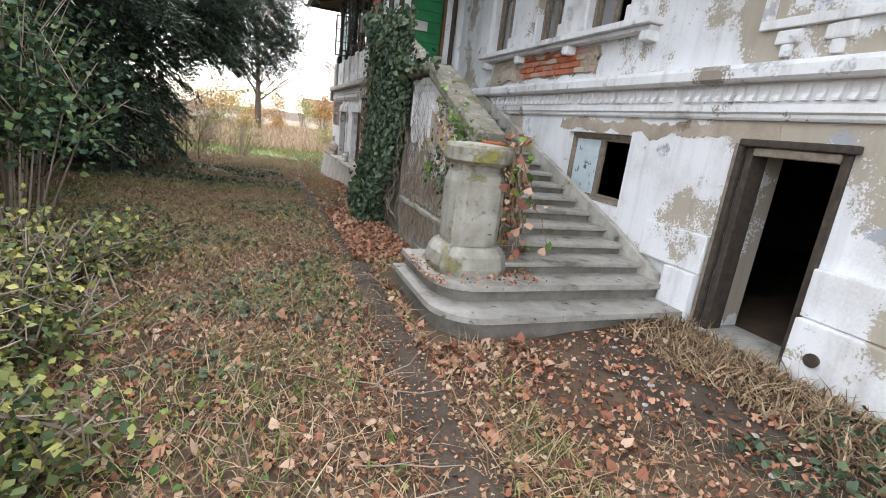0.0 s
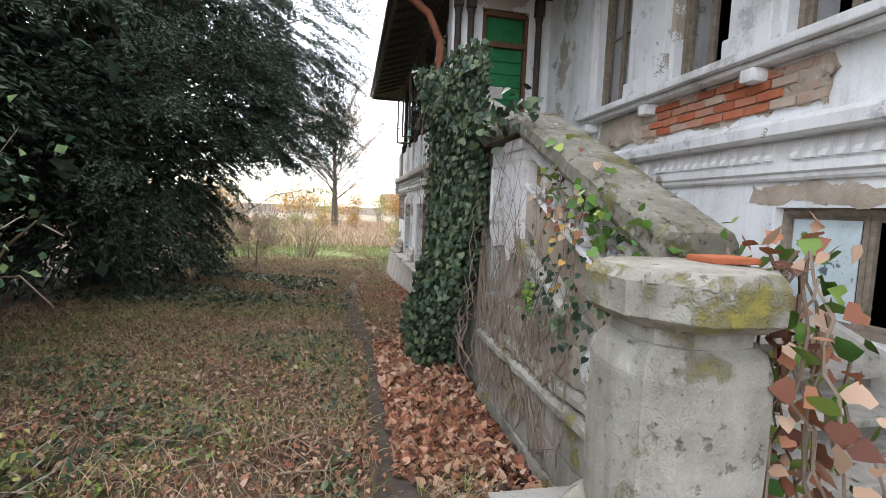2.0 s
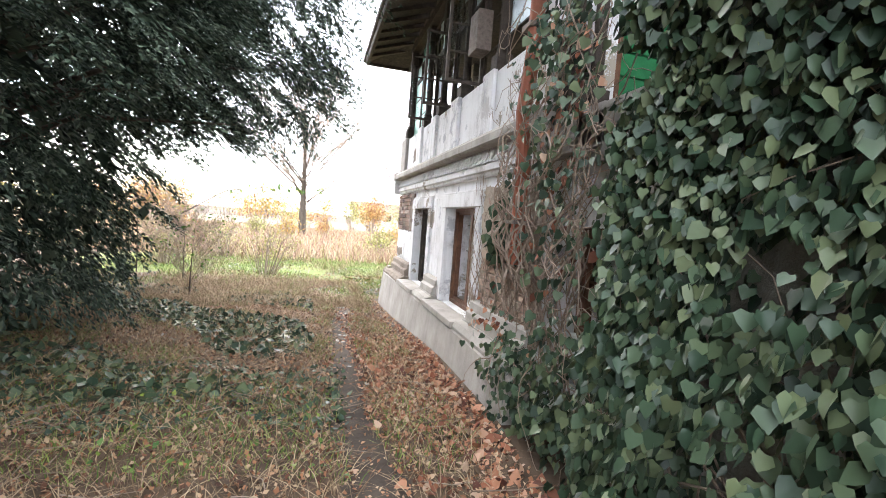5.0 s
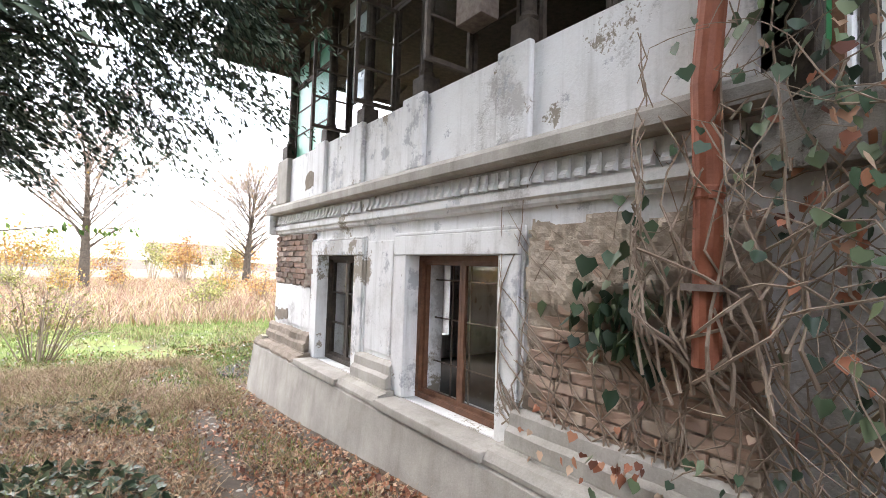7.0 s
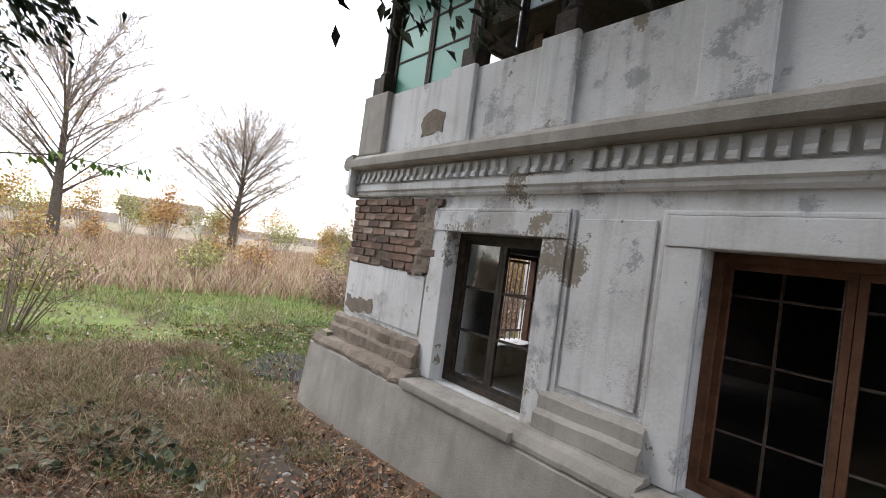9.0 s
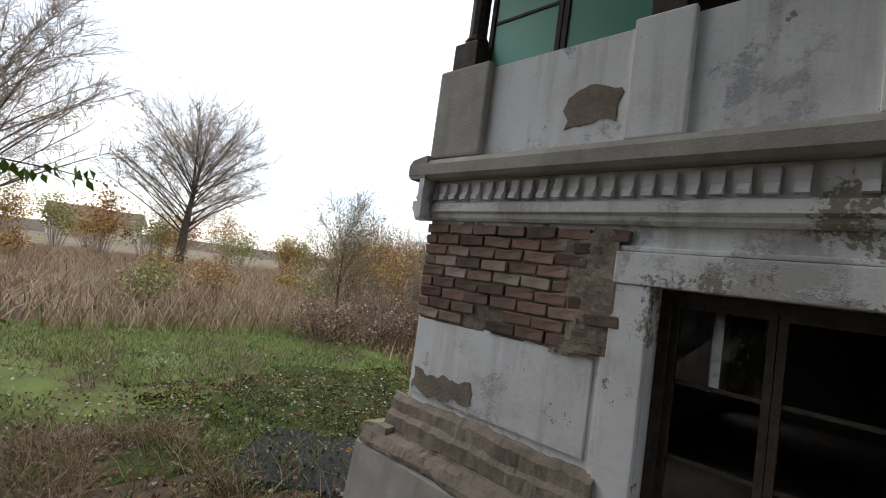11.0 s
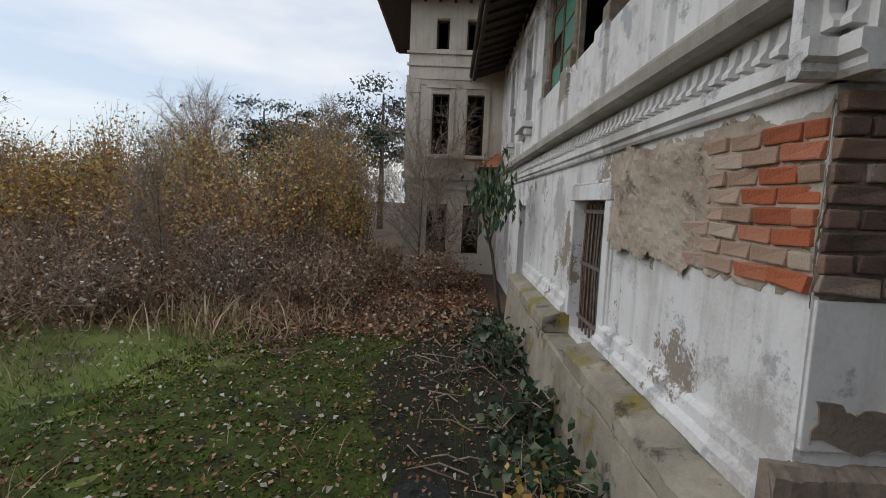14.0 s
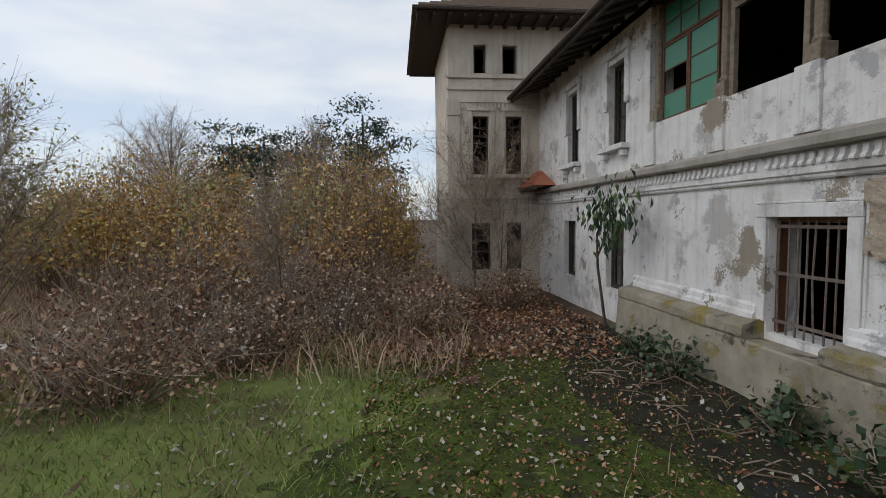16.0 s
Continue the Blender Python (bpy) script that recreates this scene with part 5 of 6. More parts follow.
# ---- barred window ----
t = thing("window_grille", (1.0, YN, 0.4), "bent iron bars before a dark basement window", "window grille", kind="structure")
for i in range(8):
    x = N1[0] + 0.07 + i * 0.112
    b = random.uniform(-0.03, 0.03)
    part("bar", Mesh().tube([(x, YN - 0.08, N1[2] + 0.004), (x + b, YN - 0.07, 1.0), (x + b * 0.4, YN - 0.08, N1[3] - 0.03)], 0.011, 6), IRON, t)
for z in (0.52, 1.05, 1.56):
    part("cross_bar", Mesh().box(N1[0] + 0.02, N1[1] - 0.02, YN - 0.068, YN - 0.058, z - 0.018, z + 0.018), IRON, t)
part("frame", Mesh().box(N1[0] + 0.003, N1[0] + 0.05, YN - 0.2, YN - 0.1, N1[2] + 0.003, N1[3] - 0.003).box(N1[1] - 0.05, N1[1] - 0.003, YN - 0.2, YN - 0.1, N1[2] + 0.003, N1[3] - 0.003).box(N1[0] + 0.05, N1[1] - 0.05, YN - 0.2, YN - 0.1, N1[3] - 0.06, N1[3] - 0.003), WOOD_BROWN, t)
t = thing("window_bars", (XB + 0.1, 7.5, 0.5), "thin rusty bars inside the broken window", "window grille", kind="structure")
for z in (0.75, 1.15, 1.5):
    part("cross_bar", Mesh().tube([(XB + 0.3, W1[0] + 0.02, z), (XB + 0.3, W1[1] - 0.02, z)], 0.008), IRON, t)
for y in (7.55, 7.3):
    part("bar", Mesh().tube([(XB + 0.3, y, 0.46), (XB + 0.3, y, 1.7)], 0.009), IRON, t)

# ---- small tiled roof by the tower, wall lamp box ----
t = thing("porch_roof", (8.9, 11.9, 2.4), "small red-tiled porch roof in the corner by the tower", "roof")
part("roof_body", Mesh().add([(8.25, YN + 0.02, 2.5), (8.25, 12.15, 2.5), (9.64, 12.15, 2.5), (9.64, YN + 0.02, 2.5), (9.4, YN + 0.02, 2.98), (9.64, YN + 0.1, 2.98)], [(0, 1, 2, 3), (0, 4, 1), (1, 4, 5, 2), (0, 3, 5, 4), (2, 5, 3)]), TILE_RED, t)
for k in range(5):
    part("tile_course", Mesh().box(8.28 + k * 0.2, 9.62, 12.13 - k * 0.11, 12.2 - k * 0.11, 2.49 + k * 0.09, 2.53 + k * 0.09), TILE_RED, t)
part("fascia", Mesh().box(8.25, 9.6, 12.05, 12.15, 2.4, 2.495), WOOD_DARK, t)
t = thing("electric_box", (XB - 0.1, 10.7, 3.6), "grey metal box among the gallery frames", "meter box")
part("box_body", Mesh().soft(XB - 0.12, XB + 0.06, 6.8, 7.1, 3.5, 3.95, 0.01), IRON, t)


# ---- plants ----
def scatter(n, x0, x1, y0, y1, lift=0.0, keep=None):
    p = np.stack([rng.uniform(x0, x1, n), rng.uniform(y0, y1, n)], 1)
    inside = (p[:, 0] > -1.95) & (p[:, 1] < 11.9) & (p[:, 1] > -0.4) | (p[:, 0] > -2.55) & (p[:, 1] > -1.75) & (p[:, 1] < 0) | (p[:, 0] > -0.15) & (p[:, 1] < 11.9)
    p = p[~inside]
    if keep is not None:
        p = p[[keep(x, y) for x, y in p]]
    return np.column_stack([p, gz(p) + lift])


def clump(s, k):
    return lambda x, y: noise.noise(Vector((x * s, y * s, k))) > 0.02


def near_path(x, y):
    mid = np.interp(y, (-9, -3, 0.5, 2.5, 5, 8.5, 10.8), (-2.9, -2.85, -2.75, -2.75, -3.0, -2.9, -2.7))
    return abs(x - mid) > 0.07 + 0.15 * random.random()


def big_evergreen(name, x, y, h, reach, low, label, sprays, over=None, bough=0):
    """A broad dark yew: several stems, drooping sprays in an uneven crown with gaps."""
    t = thing(name, (x, y, ground_z(x, y)), label, "tree")
    trunk, limbs = Mesh(), Mesh()
    for k in range(5):
        a = k * 1.3
        bx, by = x + 0.35 * math.cos(a), y + 0.35 * math.sin(a)
        trunk.tube([(bx, by, -0.3), (bx + 0.15 * math.cos(a), by + 0.15 * math.sin(a), h * 0.25), (bx + 0.6 * math.cos(a), by + 0.6 * math.sin(a), h * 0.6)], [0.13, 0.1, 0.05], 8)
    pos, dirs = [], []
    while len(pos) < sprays:
        v = rng.normal(size=3)
        v /= np.linalg.norm(v)
        r = rng.uniform(0.3, 1.0) ** 0.6
        c = np.array([x, y, low + (h - low) * 0.5]) + v * r * np.array([reach, reach * 1.15, (h - low) * 0.52])
        if noise.noise(Vector(c * 0.55)) < -0.22 * r:
            continue
        if c[2] < 0.35 or (over and not over(*c)):
            continue
        pos.append(c)
        dirs.append(np.array([v[0], v[1], -0.35]))
    for k in range(bough):
        c = np.array([rng.uniform(-5.6, -3.3), rng.uniform(6.5, 8.2), rng.uniform(2.3, 4.8)])
        if noise.noise(Vector(c * 1.1)) < -0.12 or c[2] < 2.35 + 0.35 * max(0.0, c[0] + 4.2) + 0.4 * max(0.0, 7.4 - c[1]):
            continue
        pos.append(c)
        dirs.append(np.array([rng.uniform(0.2, 1.0), rng.uniform(-0.9, 0.3), -0.5]))
    pos, dirs = np.array(pos), np.array(dirs)
    for c in pos[rng.choice(len(pos), min(len(pos), 90), False)]:
        m0 = np.array([x, y, max(0.8, c[2] * 0.6)])
        mid = (m0 + c) / 2 + np.array([0, 0, 0.4])
        limbs.tube([m0, mid, c], [0.05, 0.03, 0.01], 5)
    part("trunk", trunk, BARK, t)
    part("branch", limbs, BARK, t)
    P, D, S = [], [], []
    for c, d in zip(pos, dirs):
        d = d / np.linalg.norm(d)
        side = np.cross(d, (0, 0, 1.0))
        side /= np.linalg.norm(side)
        close = c[0] > -6.4
        k, reach_ = (170, 0.65) if close else (64, 0.85)
        twig = rng.normal(size=7) * 0.55
        a = twig[rng.integers(0, 7, k)]
        s = rng.uniform(0.02, reach_, k) * (1 - 0.35 * np.abs(a))
        ray = d * np.cos(a)[:, None] + side * np.sin(a)[:, None]
        cross = side * np.cos(a)[:, None] - d * np.sin(a)[:, None]
        flip = rng.choice((-1.0, 1.0), k)[:, None]
        droop = np.array([0, 0, -1.0]) * (s ** 2 * rng.uniform(0.2, 0.6))[:, None]
        S.append(np.full(k, 0.046 if c[0] > -4.7 else 0.066 if close else 0.13))
        P.append(c + ray * s[:, None] + droop + rng.normal(size=(k, 3)) * 0.02)
        D.append(ray + cross * flip * 0.7 + np.array([0, 0, -0.25]))
    leaves("crown", np.concatenate(P), np.concatenate(S), YEW, parent=t, dirs=np.concatenate(D), aspect=0.36, up=0.25)
    inner = np.array([x, y, low + (h - low) * 0.45]) + rng.normal(size=(5000, 3)) * np.array([reach, reach, h - low]) * np.array([0.3, 0.3, 0.22])
    inner = inner[[c[2] > 0.3 and c[0] < -5.9 and (not over or over(*c)) for c in inner]]
    inner2 = np.array([x, y, low + (h - low) * 0.55]) + rng.normal(size=(26000, 3)) * np.array([reach, reach, h - low]) * np.array([0.4, 0.42, 0.2])
    inner2 = inner2[[c[0] > -5.9 and over(*c) and c[2] > 2.7 and noise.noise(Vector(c * 0.9)) > -0.1 for c in inner2]]
    if len(inner2):
        leaves("inner_foliage", inner2, 0.09, YEW, parent=t, aspect=0.35, up=0.1)
    leaves("inner_foliage", inner, 0.3, YEW, parent=t, aspect=0.5, up=0.1)
    return t


def hang(x, y, z):
    """Branches clear the path, and keep short of the house corner."""
    if x > -2.9 or x > -4.2 and z < 3.2 or x > -4.7 and y > 8.3:
        return False
    if x > -5.7:
        return z > 2.55 + 0.25 * noise.noise(Vector((x, y, 0)))
    return True


big_evergreen("yew_tree", -7.6, 8.0, 10.0, 4.9, 0.3, "large dark green yew tree with drooping branches", 3600, hang, 480)
big_evergreen("yew_tree", -9.4, 2.0, 9.0, 3.4, 0.3, "dense dark evergreen beside the grass", 2000, hang)
big_evergreen("yew_tree", -12.5, 9.5, 9.0, 3.6, 0.5, "dark evergreen behind the yew", 1300, hang)


def bare_tree(name, x, y, h, label, leafy=0, wide=0.4, seed=1, leafmat_=GOLD, stem=0.22, limbs_n=26, foot=0.22):
    """A leafless tree: a tapered trunk, curved limbs into a domed crown, side branches and fine twigs."""
    rd = np.random.default_rng(seed)
    z0 = ground_z(x, y)
    t = thing(name, (x, y, z0), label, "tree")
    lean = rd.normal(size=2) * 0.02 * h
    ax = lambda k: np.array([x + lean[0] * k * k, y + lean[1] * k * k, z0 + h * 0.72 * k])
    part("trunk", Mesh().tube([ax(0) - np.array([0, 0, 0.2]), ax(0.25), ax(0.5), ax(0.75), ax(1.0)], [stem, stem * 0.75, stem * 0.5, stem * 0.28, stem * 0.1], 8), BARK, t)
    tw, tips = Mesh(), []
    limbs_n = int(limbs_n * 1.5)
    for i in range(limbs_n):
        e = -0.35 + 1.35 * (i + rd.uniform(0, 1)) / limbs_n
        k = foot + (0.95 - foot) * ((e + 0.35) / 1.35) ** 0.8 * rd.uniform(0.55, 1.0)
        a, c = rd.uniform(0, math.tau), math.sqrt(max(0.02, 1 - e * e))
        q = rd.uniform(0.72, 1.0)
        end = np.array([x, y, z0 + h * 0.56]) + q * np.array([math.cos(a) * c * h * wide, math.sin(a) * c * h * wide, e * h * 0.44])
        mid = ax(k) + (end - ax(k)) * np.array([0.52, 0.52, 0.6])
        line = [ax(k) * (1 - u) ** 2 + 2 * mid * u * (1 - u) + end * u * u for u in np.linspace(0, 1, 6)]
        w = stem * 0.17 * (1.1 - 0.6 * k)
        part("limb", Mesh().tube(line, [w * (1 - 0.85 * u) for u in np.linspace(0, 1, 6)], 5), BARK, t)
        for j in range(22):
            u = rd.uniform(0.15, 1.0)
            p = line[int(u * 4.99)] * (1 - (u * 5 % 1)) + line[min(5, int(u * 4.99) + 1)] * (u * 5 % 1)
            d = (end - ax(k)) / np.linalg.norm(end - ax(k)) + rd.normal(size=3) * 0.8 + np.array([0, 0, 0.2])
            q = p + d / np.linalg.norm(d) * h * rd.uniform(0.05, 0.15)
            tw.tube([p, (p + q) / 2 + rd.normal(size=3) * 0.006 * h, q], [0.0011 * h, 0.0008 * h, 0.0005 * h], 3)
            for m in range(7):
                s = p * (1 - m / 7) + q * (m / 7)
                g = s + (d / np.linalg.norm(d) + rd.normal(size=3) * 0.7) * h * rd.uniform(0.02, 0.055)
                tw.tube([s, g], [0.0006 * h, 0.00035 * h], 3)
                tips.append(g)
    tagged(part("twig_crown", tw, TWIGS, t), kind="stuff")
    if leafy:
        pts = np.array(tips)[rng.integers(0, len(tips), leafy)] + rng.normal(size=(leafy, 3)) * 0.008 * h
        leaves("crown", pts, 0.011 * h if h > 6 else 0.06, leafmat_, parent=t, up=0.1)
    return t


bare_tree("bare_tree", 5.9, 43, 12.2, "wide leafless tree standing in the field", 900, 0.46, 3, GOLD, 0.34, 40)
bare_tree("bare_tree", -4.2, 37, 13.0, "leafless tree beyond the green meadow", 300, 0.4, 5, GOLD, 0.3, 30)
bare_tree("bare_tree", 31, 31, 9.5, "leafless rounded tree behind the thicket", 0, 0.45, 8, GOLD, 0.25, 34)
bare_tree("bare_tree", 24, 20.6, 8.0, "slender bare tree beside the tower", 500, 0.3, 9, GOLD, 0.14, 24)
bare_tree("sapling", 4.6, 22.0, 4.4, "young willow sapling with pale green leaves", 1700, 0.3, 11, FARLEAF, 0.05, 20, 0.05)
bare_tree("sapling", 4.1, 17.4, 3.0, "thin sapling among dead grass", 200, 0.18, 12, PALELEAF, 0.02, 9, 0.2)
bare_tree("sapling", 8.6, 13.6, 4.6, "bare tangled shrub before the tower windows", 60, 0.4, 14, GOLD, 0.035, 18, 0.05)
bare_tree("sapling", 7.4, 13.2, 3.2, "bare tangled shrub at the wall", 20, 0.45, 15, GOLD, 0.03, 16, 0.05)
for x, y, h, k in ((-6.2, 13.6, 2.4, 16), (-5.6, 11.6, 1.9, 17), (-7.6, 15.0, 2.6, 18)):
    bare_tree("sapling", x, y, h, "bare many-stemmed shrub beside the meadow", 140, 0.45, k, LIGHTGREEN, 0.02, 14, 0.03)


def pine(x, y, h, seed):
    t = thing("pine_tree", (x, y, ground_z(x, y)), "dark green pine in the distance", "tree", "distant pines")
    part("trunk", Mesh().tube([(x, y, -0.4), (x, y, h)], [0.25, 0.06], 7), BARK, t)
    P = []
    for k in range(46):
        c = np.array([x, y, h * 0.68]) + rng.normal(size=3) * np.array([1.3, 1.3, h * 0.17])
        P.append(c + rng.normal(size=(90, 3)) * np.array([0.5, 0.5, 0.22]))
    leaves("crown", np.concatenate(P), 0.3, YEW, parent=t, aspect=0.4)


for i, (x, y, h) in enumerate(((36, 26, 8.5), (39, 24, 9), (33, 27.5, 8), (28, 17.6, 8.5))):
    pine(x, y, h, i)


def bush(name, x, y, r, h, material, n, label, category="shrub", size=0.09, stems=26):
    z0 = ground_z(x, y)
    t = thing(name, (x, y, z0), label, category)
    s, tips = Mesh(), []
    for k in range(stems):
        a, q = rng.uniform(0, math.tau), rng.uniform(0.1, 1.0)
        tip = np.array([x + r * q * math.cos(a), y + r * q * math.sin(a), z0 + h * rng.uniform(0.55, 1.1) * (1 - 0.35 * q * q)])
        b = np.array([x + 0.25 * r * q * math.cos(a), y + 0.25 * r * q * math.sin(a), z0 - 0.05])
        mid = b * 0.45 + tip * 0.55 + np.array([0, 0, 0.12 * h]) + rng.normal(size=3) * 0.06 * r
        s.tube([b, mid, tip], [0.014, 0.009, 0.004], 3)
        tips.append((mid, tip))
        for j in range(3):
            u = rng.uniform(0.2, 0.9)
            st = mid * (1 - u) + tip * u
            s.tube([st, st + rng.normal(size=3) * np.array([0.22, 0.22, 0.2]) * r + np.array([0, 0, 0.1 * h])], [0.006, 0.003], 3)
    tagged(part("stem_growth", s, TWIGS, t), kind="stuff")
    i = rng.integers(0, len(tips), n)
    u = rng.uniform(-0.5, 1.0, n)[:, None]
    M, T = np.array([a for a, _ in tips])[i], np.array([b for _, b in tips])[i]
    pts = M * (1 - u) + T * u + rng.normal(size=(n, 3)) * np.array([0.13, 0.13, 0.11]) * (0.5 + r)
    pts[:, 2] = np.maximum(pts[:, 2], z0 + 0.03)
    leaves("foliage", pts, size, material, parent=t, up=0.15)
    return t


# thicket beyond the garden facade
kinds = [(RUSSET, "russet autumn shrub with thin stems"), (GOLD, "thin yellow-leaved autumn shrub in the thicket"), (RUSSET, "brown autumn shrub with sparse leaves"), (FARLEAF, "fading yellow-green shrub in the thicket")]
for i in range(34):
    a, d = radians(rng.uniform(44, 84)), rng.uniform(13, 25)
    x, y = -3 + d * math.sin(a), 15.5 + d * math.cos(a)
    if x > 8.6 and y < 15.6:
        continue
    mt, lb = kinds[i % 4]
    bush("shrub", x, y, rng.uniform(1.2, 2.0), rng.uniform(2.6, 4.4) * (0.6 + d / 40), mt, 1500, lb, size=0.1, stems=44)
for x, y, r, h, k in ((9.2, 16.2, 1.2, 3.6, 1), (11.0, 16.8, 1.3, 4.2, 1), (7.2, 17.2, 1.4, 2.8, 0), (13.2, 17.0, 1.5, 4.6, 1), (8.6, 18.8, 1.6, 3.2, 0), (6.2, 19.4, 1.4, 2.4, 0)):
    bush("shrub", x, y, r, h, kinds[k][0], 1300, kinds[k][1], size=0.085, stems=60)
for x, y, r, h in ((3.6, 17.6, 1.2, 0.9), (5.4, 17.0, 1.5, 1.3), (5.0, 15.4, 1.3, 0.8), (6.6, 15.0, 1.2, 0.9), (2.2, 18.8, 1.3, 0.8), (4.6, 19.4, 1.5, 1.5), (7.6, 15.8, 1.3, 1.1), (6.9, 13.2, 0.9, 0.9)):
    bush("bramble", x, y, r, h, BRAMBLE, 1700, "low tangle of purple-brown brambles", "bramble", 0.06, 60)
for x, y, r, h in ((3.4, 17.9, 0.8, 1.0), (4.9, 16.6, 0.7, 0.9), (6.2, 17.6, 0.9, 1.5), (2.6, 19.6, 0.8, 1.0), (5.8, 19.2, 0.8, 1.9)):
    bush("seed_vine", x, y, r, h, FLUFF, 200, "dead vine with pale fluffy seed heads", "vine", 0.055, 30)
for x, y, r, h in ((10.2, 15.6, 0.8, 3.6), (8.4, 15.4, 0.8, 2.4), (12.0, 15.8, 0.9, 4.4)):
    bush("shrub", x, y, r, h, GOLD, 1300, "bright yellow-leaved shrub before the tower", size=0.08, stems=40)
for i in range(54):
    x, y = -40 + i * 1.9 + rng.uniform(-1, 1), rng.uniform(40, 60)
    mt, lb = ((FARLEAF, "yellow-green willow scrub at the field's edge"), (RUSSET, "brown scrub at the field's edge"), (GOLD, "yellow scrub at the field's edge"))[i % 3]
    bush("far_shrub", x, y, rng.uniform(1.6, 3.0), rng.uniform(2.4, 5.2), mt, 1300, lb, size=0.17, stems=40)
for i in range(22):
    x, y = -24 + i * 2.3 + rng.uniform(-1, 1), rng.uniform(24, 38)
    bush("shrub", x, y, rng.uniform(0.8, 1.5), rng.uniform(1.0, 2.1), (RUSSET, FARLEAF, GOLD)[i % 3], 700, ("low brown shrub in the dry field", "low yellow-green shrub in the dry field", "low yellowing shrub in the dry field")[i % 3], size=0.1, stems=30)
for x, y in ((-4.6, 15.5), (-7.5, 17), (-9.5, 14.5), (-6.4, 20)):
    bush("shrub", x, y, 1.0, 1.5, kinds[3][0], 500, "straggling half-bare shrub at the meadow's edge", size=0.06)

# shrubs by the start of the path
bush("shrub", -8.0, -1.4, 1.4, 3.4, BUSHGREEN, 6500, "dense green shrub with glossy leaves", size=0.075, stems=50)
bush("shrub", -8.6, -3.0, 1.6, 3.8, BUSHGREEN, 6500, "dense green shrub with glossy leaves", size=0.075, stems=50)
for x, y, r, h in ((-4.75, -2.7, 0.45, 0.4), (-5.3, -2.3, 0.6, 0.55), (-4.75, -3.5, 0.4, 0.35), (-5.1, -1.5, 0.6, 0.5), (-5.7, -1.4, 0.7, 0.75), (-5.4, -0.4, 0.6, 0.5), (-5.6, -3.3, 0.7, 0.6), (-6.3, -2.4, 0.8, 0.9), (-5.0, 0.3, 0.5, 0.35)):
    bush("undergrowth", x, y, r, h, UNDERLEAF, 1500, "yellow-green bramble undergrowth with dry stems", "undergrowth", 0.05, 60)
bush("shrub", -6.1, 1.0, 1.0, 2.7, BUSHGREEN, 5200, "green shrub with spreading leafy branches", size=0.075, stems=44)
bush("shrub", -6.9, -0.2, 1.1, 3.2, IVY, 5200, "dark glossy laurel shrub at the meadow", size=0.075, stems=44)
t = thing("dead_branch", (-6.2, 2.0, 0), "pale dry forked branch leaning in the grass", "branch")
part("limb", Mesh().tube([(-6.2, 2.0, -0.05), (-6.1, 1.93, 0.45), (-5.65, 1.94, 1.2), (-5.25, 1.6, 1.42), (-4.9, 1.25, 1.35)], [0.016, 0.014, 0.011, 0.008, 0.004], 6), VINE, t)
part("fork", Mesh().tube([(-5.8, 1.94, 0.95), (-5.45, 1.75, 1.0), (-5.1, 1.5, 0.82)], [0.009, 0.007, 0.003], 5), VINE, t)

# ---- ivy, vines ----
n = 13000
y, z = rng.uniform(1.62, 3.6, n), rng.uniform(0.05, 3.05, n)
edge = 1.62 + 0.55 * np.clip((1.5 - z) / 1.5, -0.3, 1)
ok = (y > edge) & (np.array([noise.noise(Vector((a * 2, b * 2, 0))) for a, b in zip(y, z)]) > -0.38)
y, z = y[ok], z[ok]
bulge = 0.06 + 0.42 * np.exp(-((y - 2.6) / 0.7) ** 2) * (0.5 + 0.5 * np.sin(z * 2.2 + 0.6)) + 0.12
x = -1.9 - bulge * rng.uniform(0.1, 1.0, len(y))
leaves("ivy", np.column_stack([x, y, z]), 0.052, IVY, "thick dark green ivy covering the landing wall", "ivy", aspect=1.0, lobes=True, dirs=np.column_stack([-0.4 * np.ones(len(y)), np.zeros(len(y)), -np.ones(len(y))]), up=0.0)


def climbers(name, plane, y0, y1, z0, z1, count, material, label, r=0.006, off=0.03):
    t = thing(name, (plane, (y0 + y1) / 2, z0), label, "vine")
    for k in range(count):
        p = np.array([plane - off * rng.uniform(0.3, 1), rng.uniform(y0, y1), z0 + rng.uniform(0, 0.3)])
        pts, d = [p.copy()], np.array([0, rng.normal() * 0.5, 1.0])
        for s in range(rng.integers(6, 16)):
            d += np.array([0, rng.normal() * 0.4, rng.normal() * 0.12])
            d[2] = max(d[2], 0.1)
            p = p + d / np.linalg.norm(d) * 0.15
            p[0] = plane - off * (0.5 + rng.uniform(0, 1))
            p[1] = min(max(p[1], y0), y1)
            if p[2] > z1:
                break
            pts.append(p.copy())
        if len(pts) > 2:
            part("stem", Mesh().tube(pts, [r * (1.2 - 0.9 * i / len(pts)) for i in range(len(pts))], 4), material, t)


climbers("dry_vines", -1.9, 0.0, 1.7, 0.05, 2.2, 90, VINE, "dry brown vines clinging to the parapet", 0.004)
climbers("dry_vines", -1.92, 1.6, 3.5, 0.05, 2.9, 40, VINE, "ivy stems on the landing wall", 0.006, 0.1)
climbers("dry_vines", XB - 0.01, 4.0, 6.6, 0.3, 2.4, 80, VINE, "dry brown vines over the bare brick wall", 0.006)
climbers("dry_vines", XB - 0.06, 4.2, 5.5, 1.0, 3.3, 40, VINE, "tangled vine stems round the drainpipe", 0.008, 0.14)


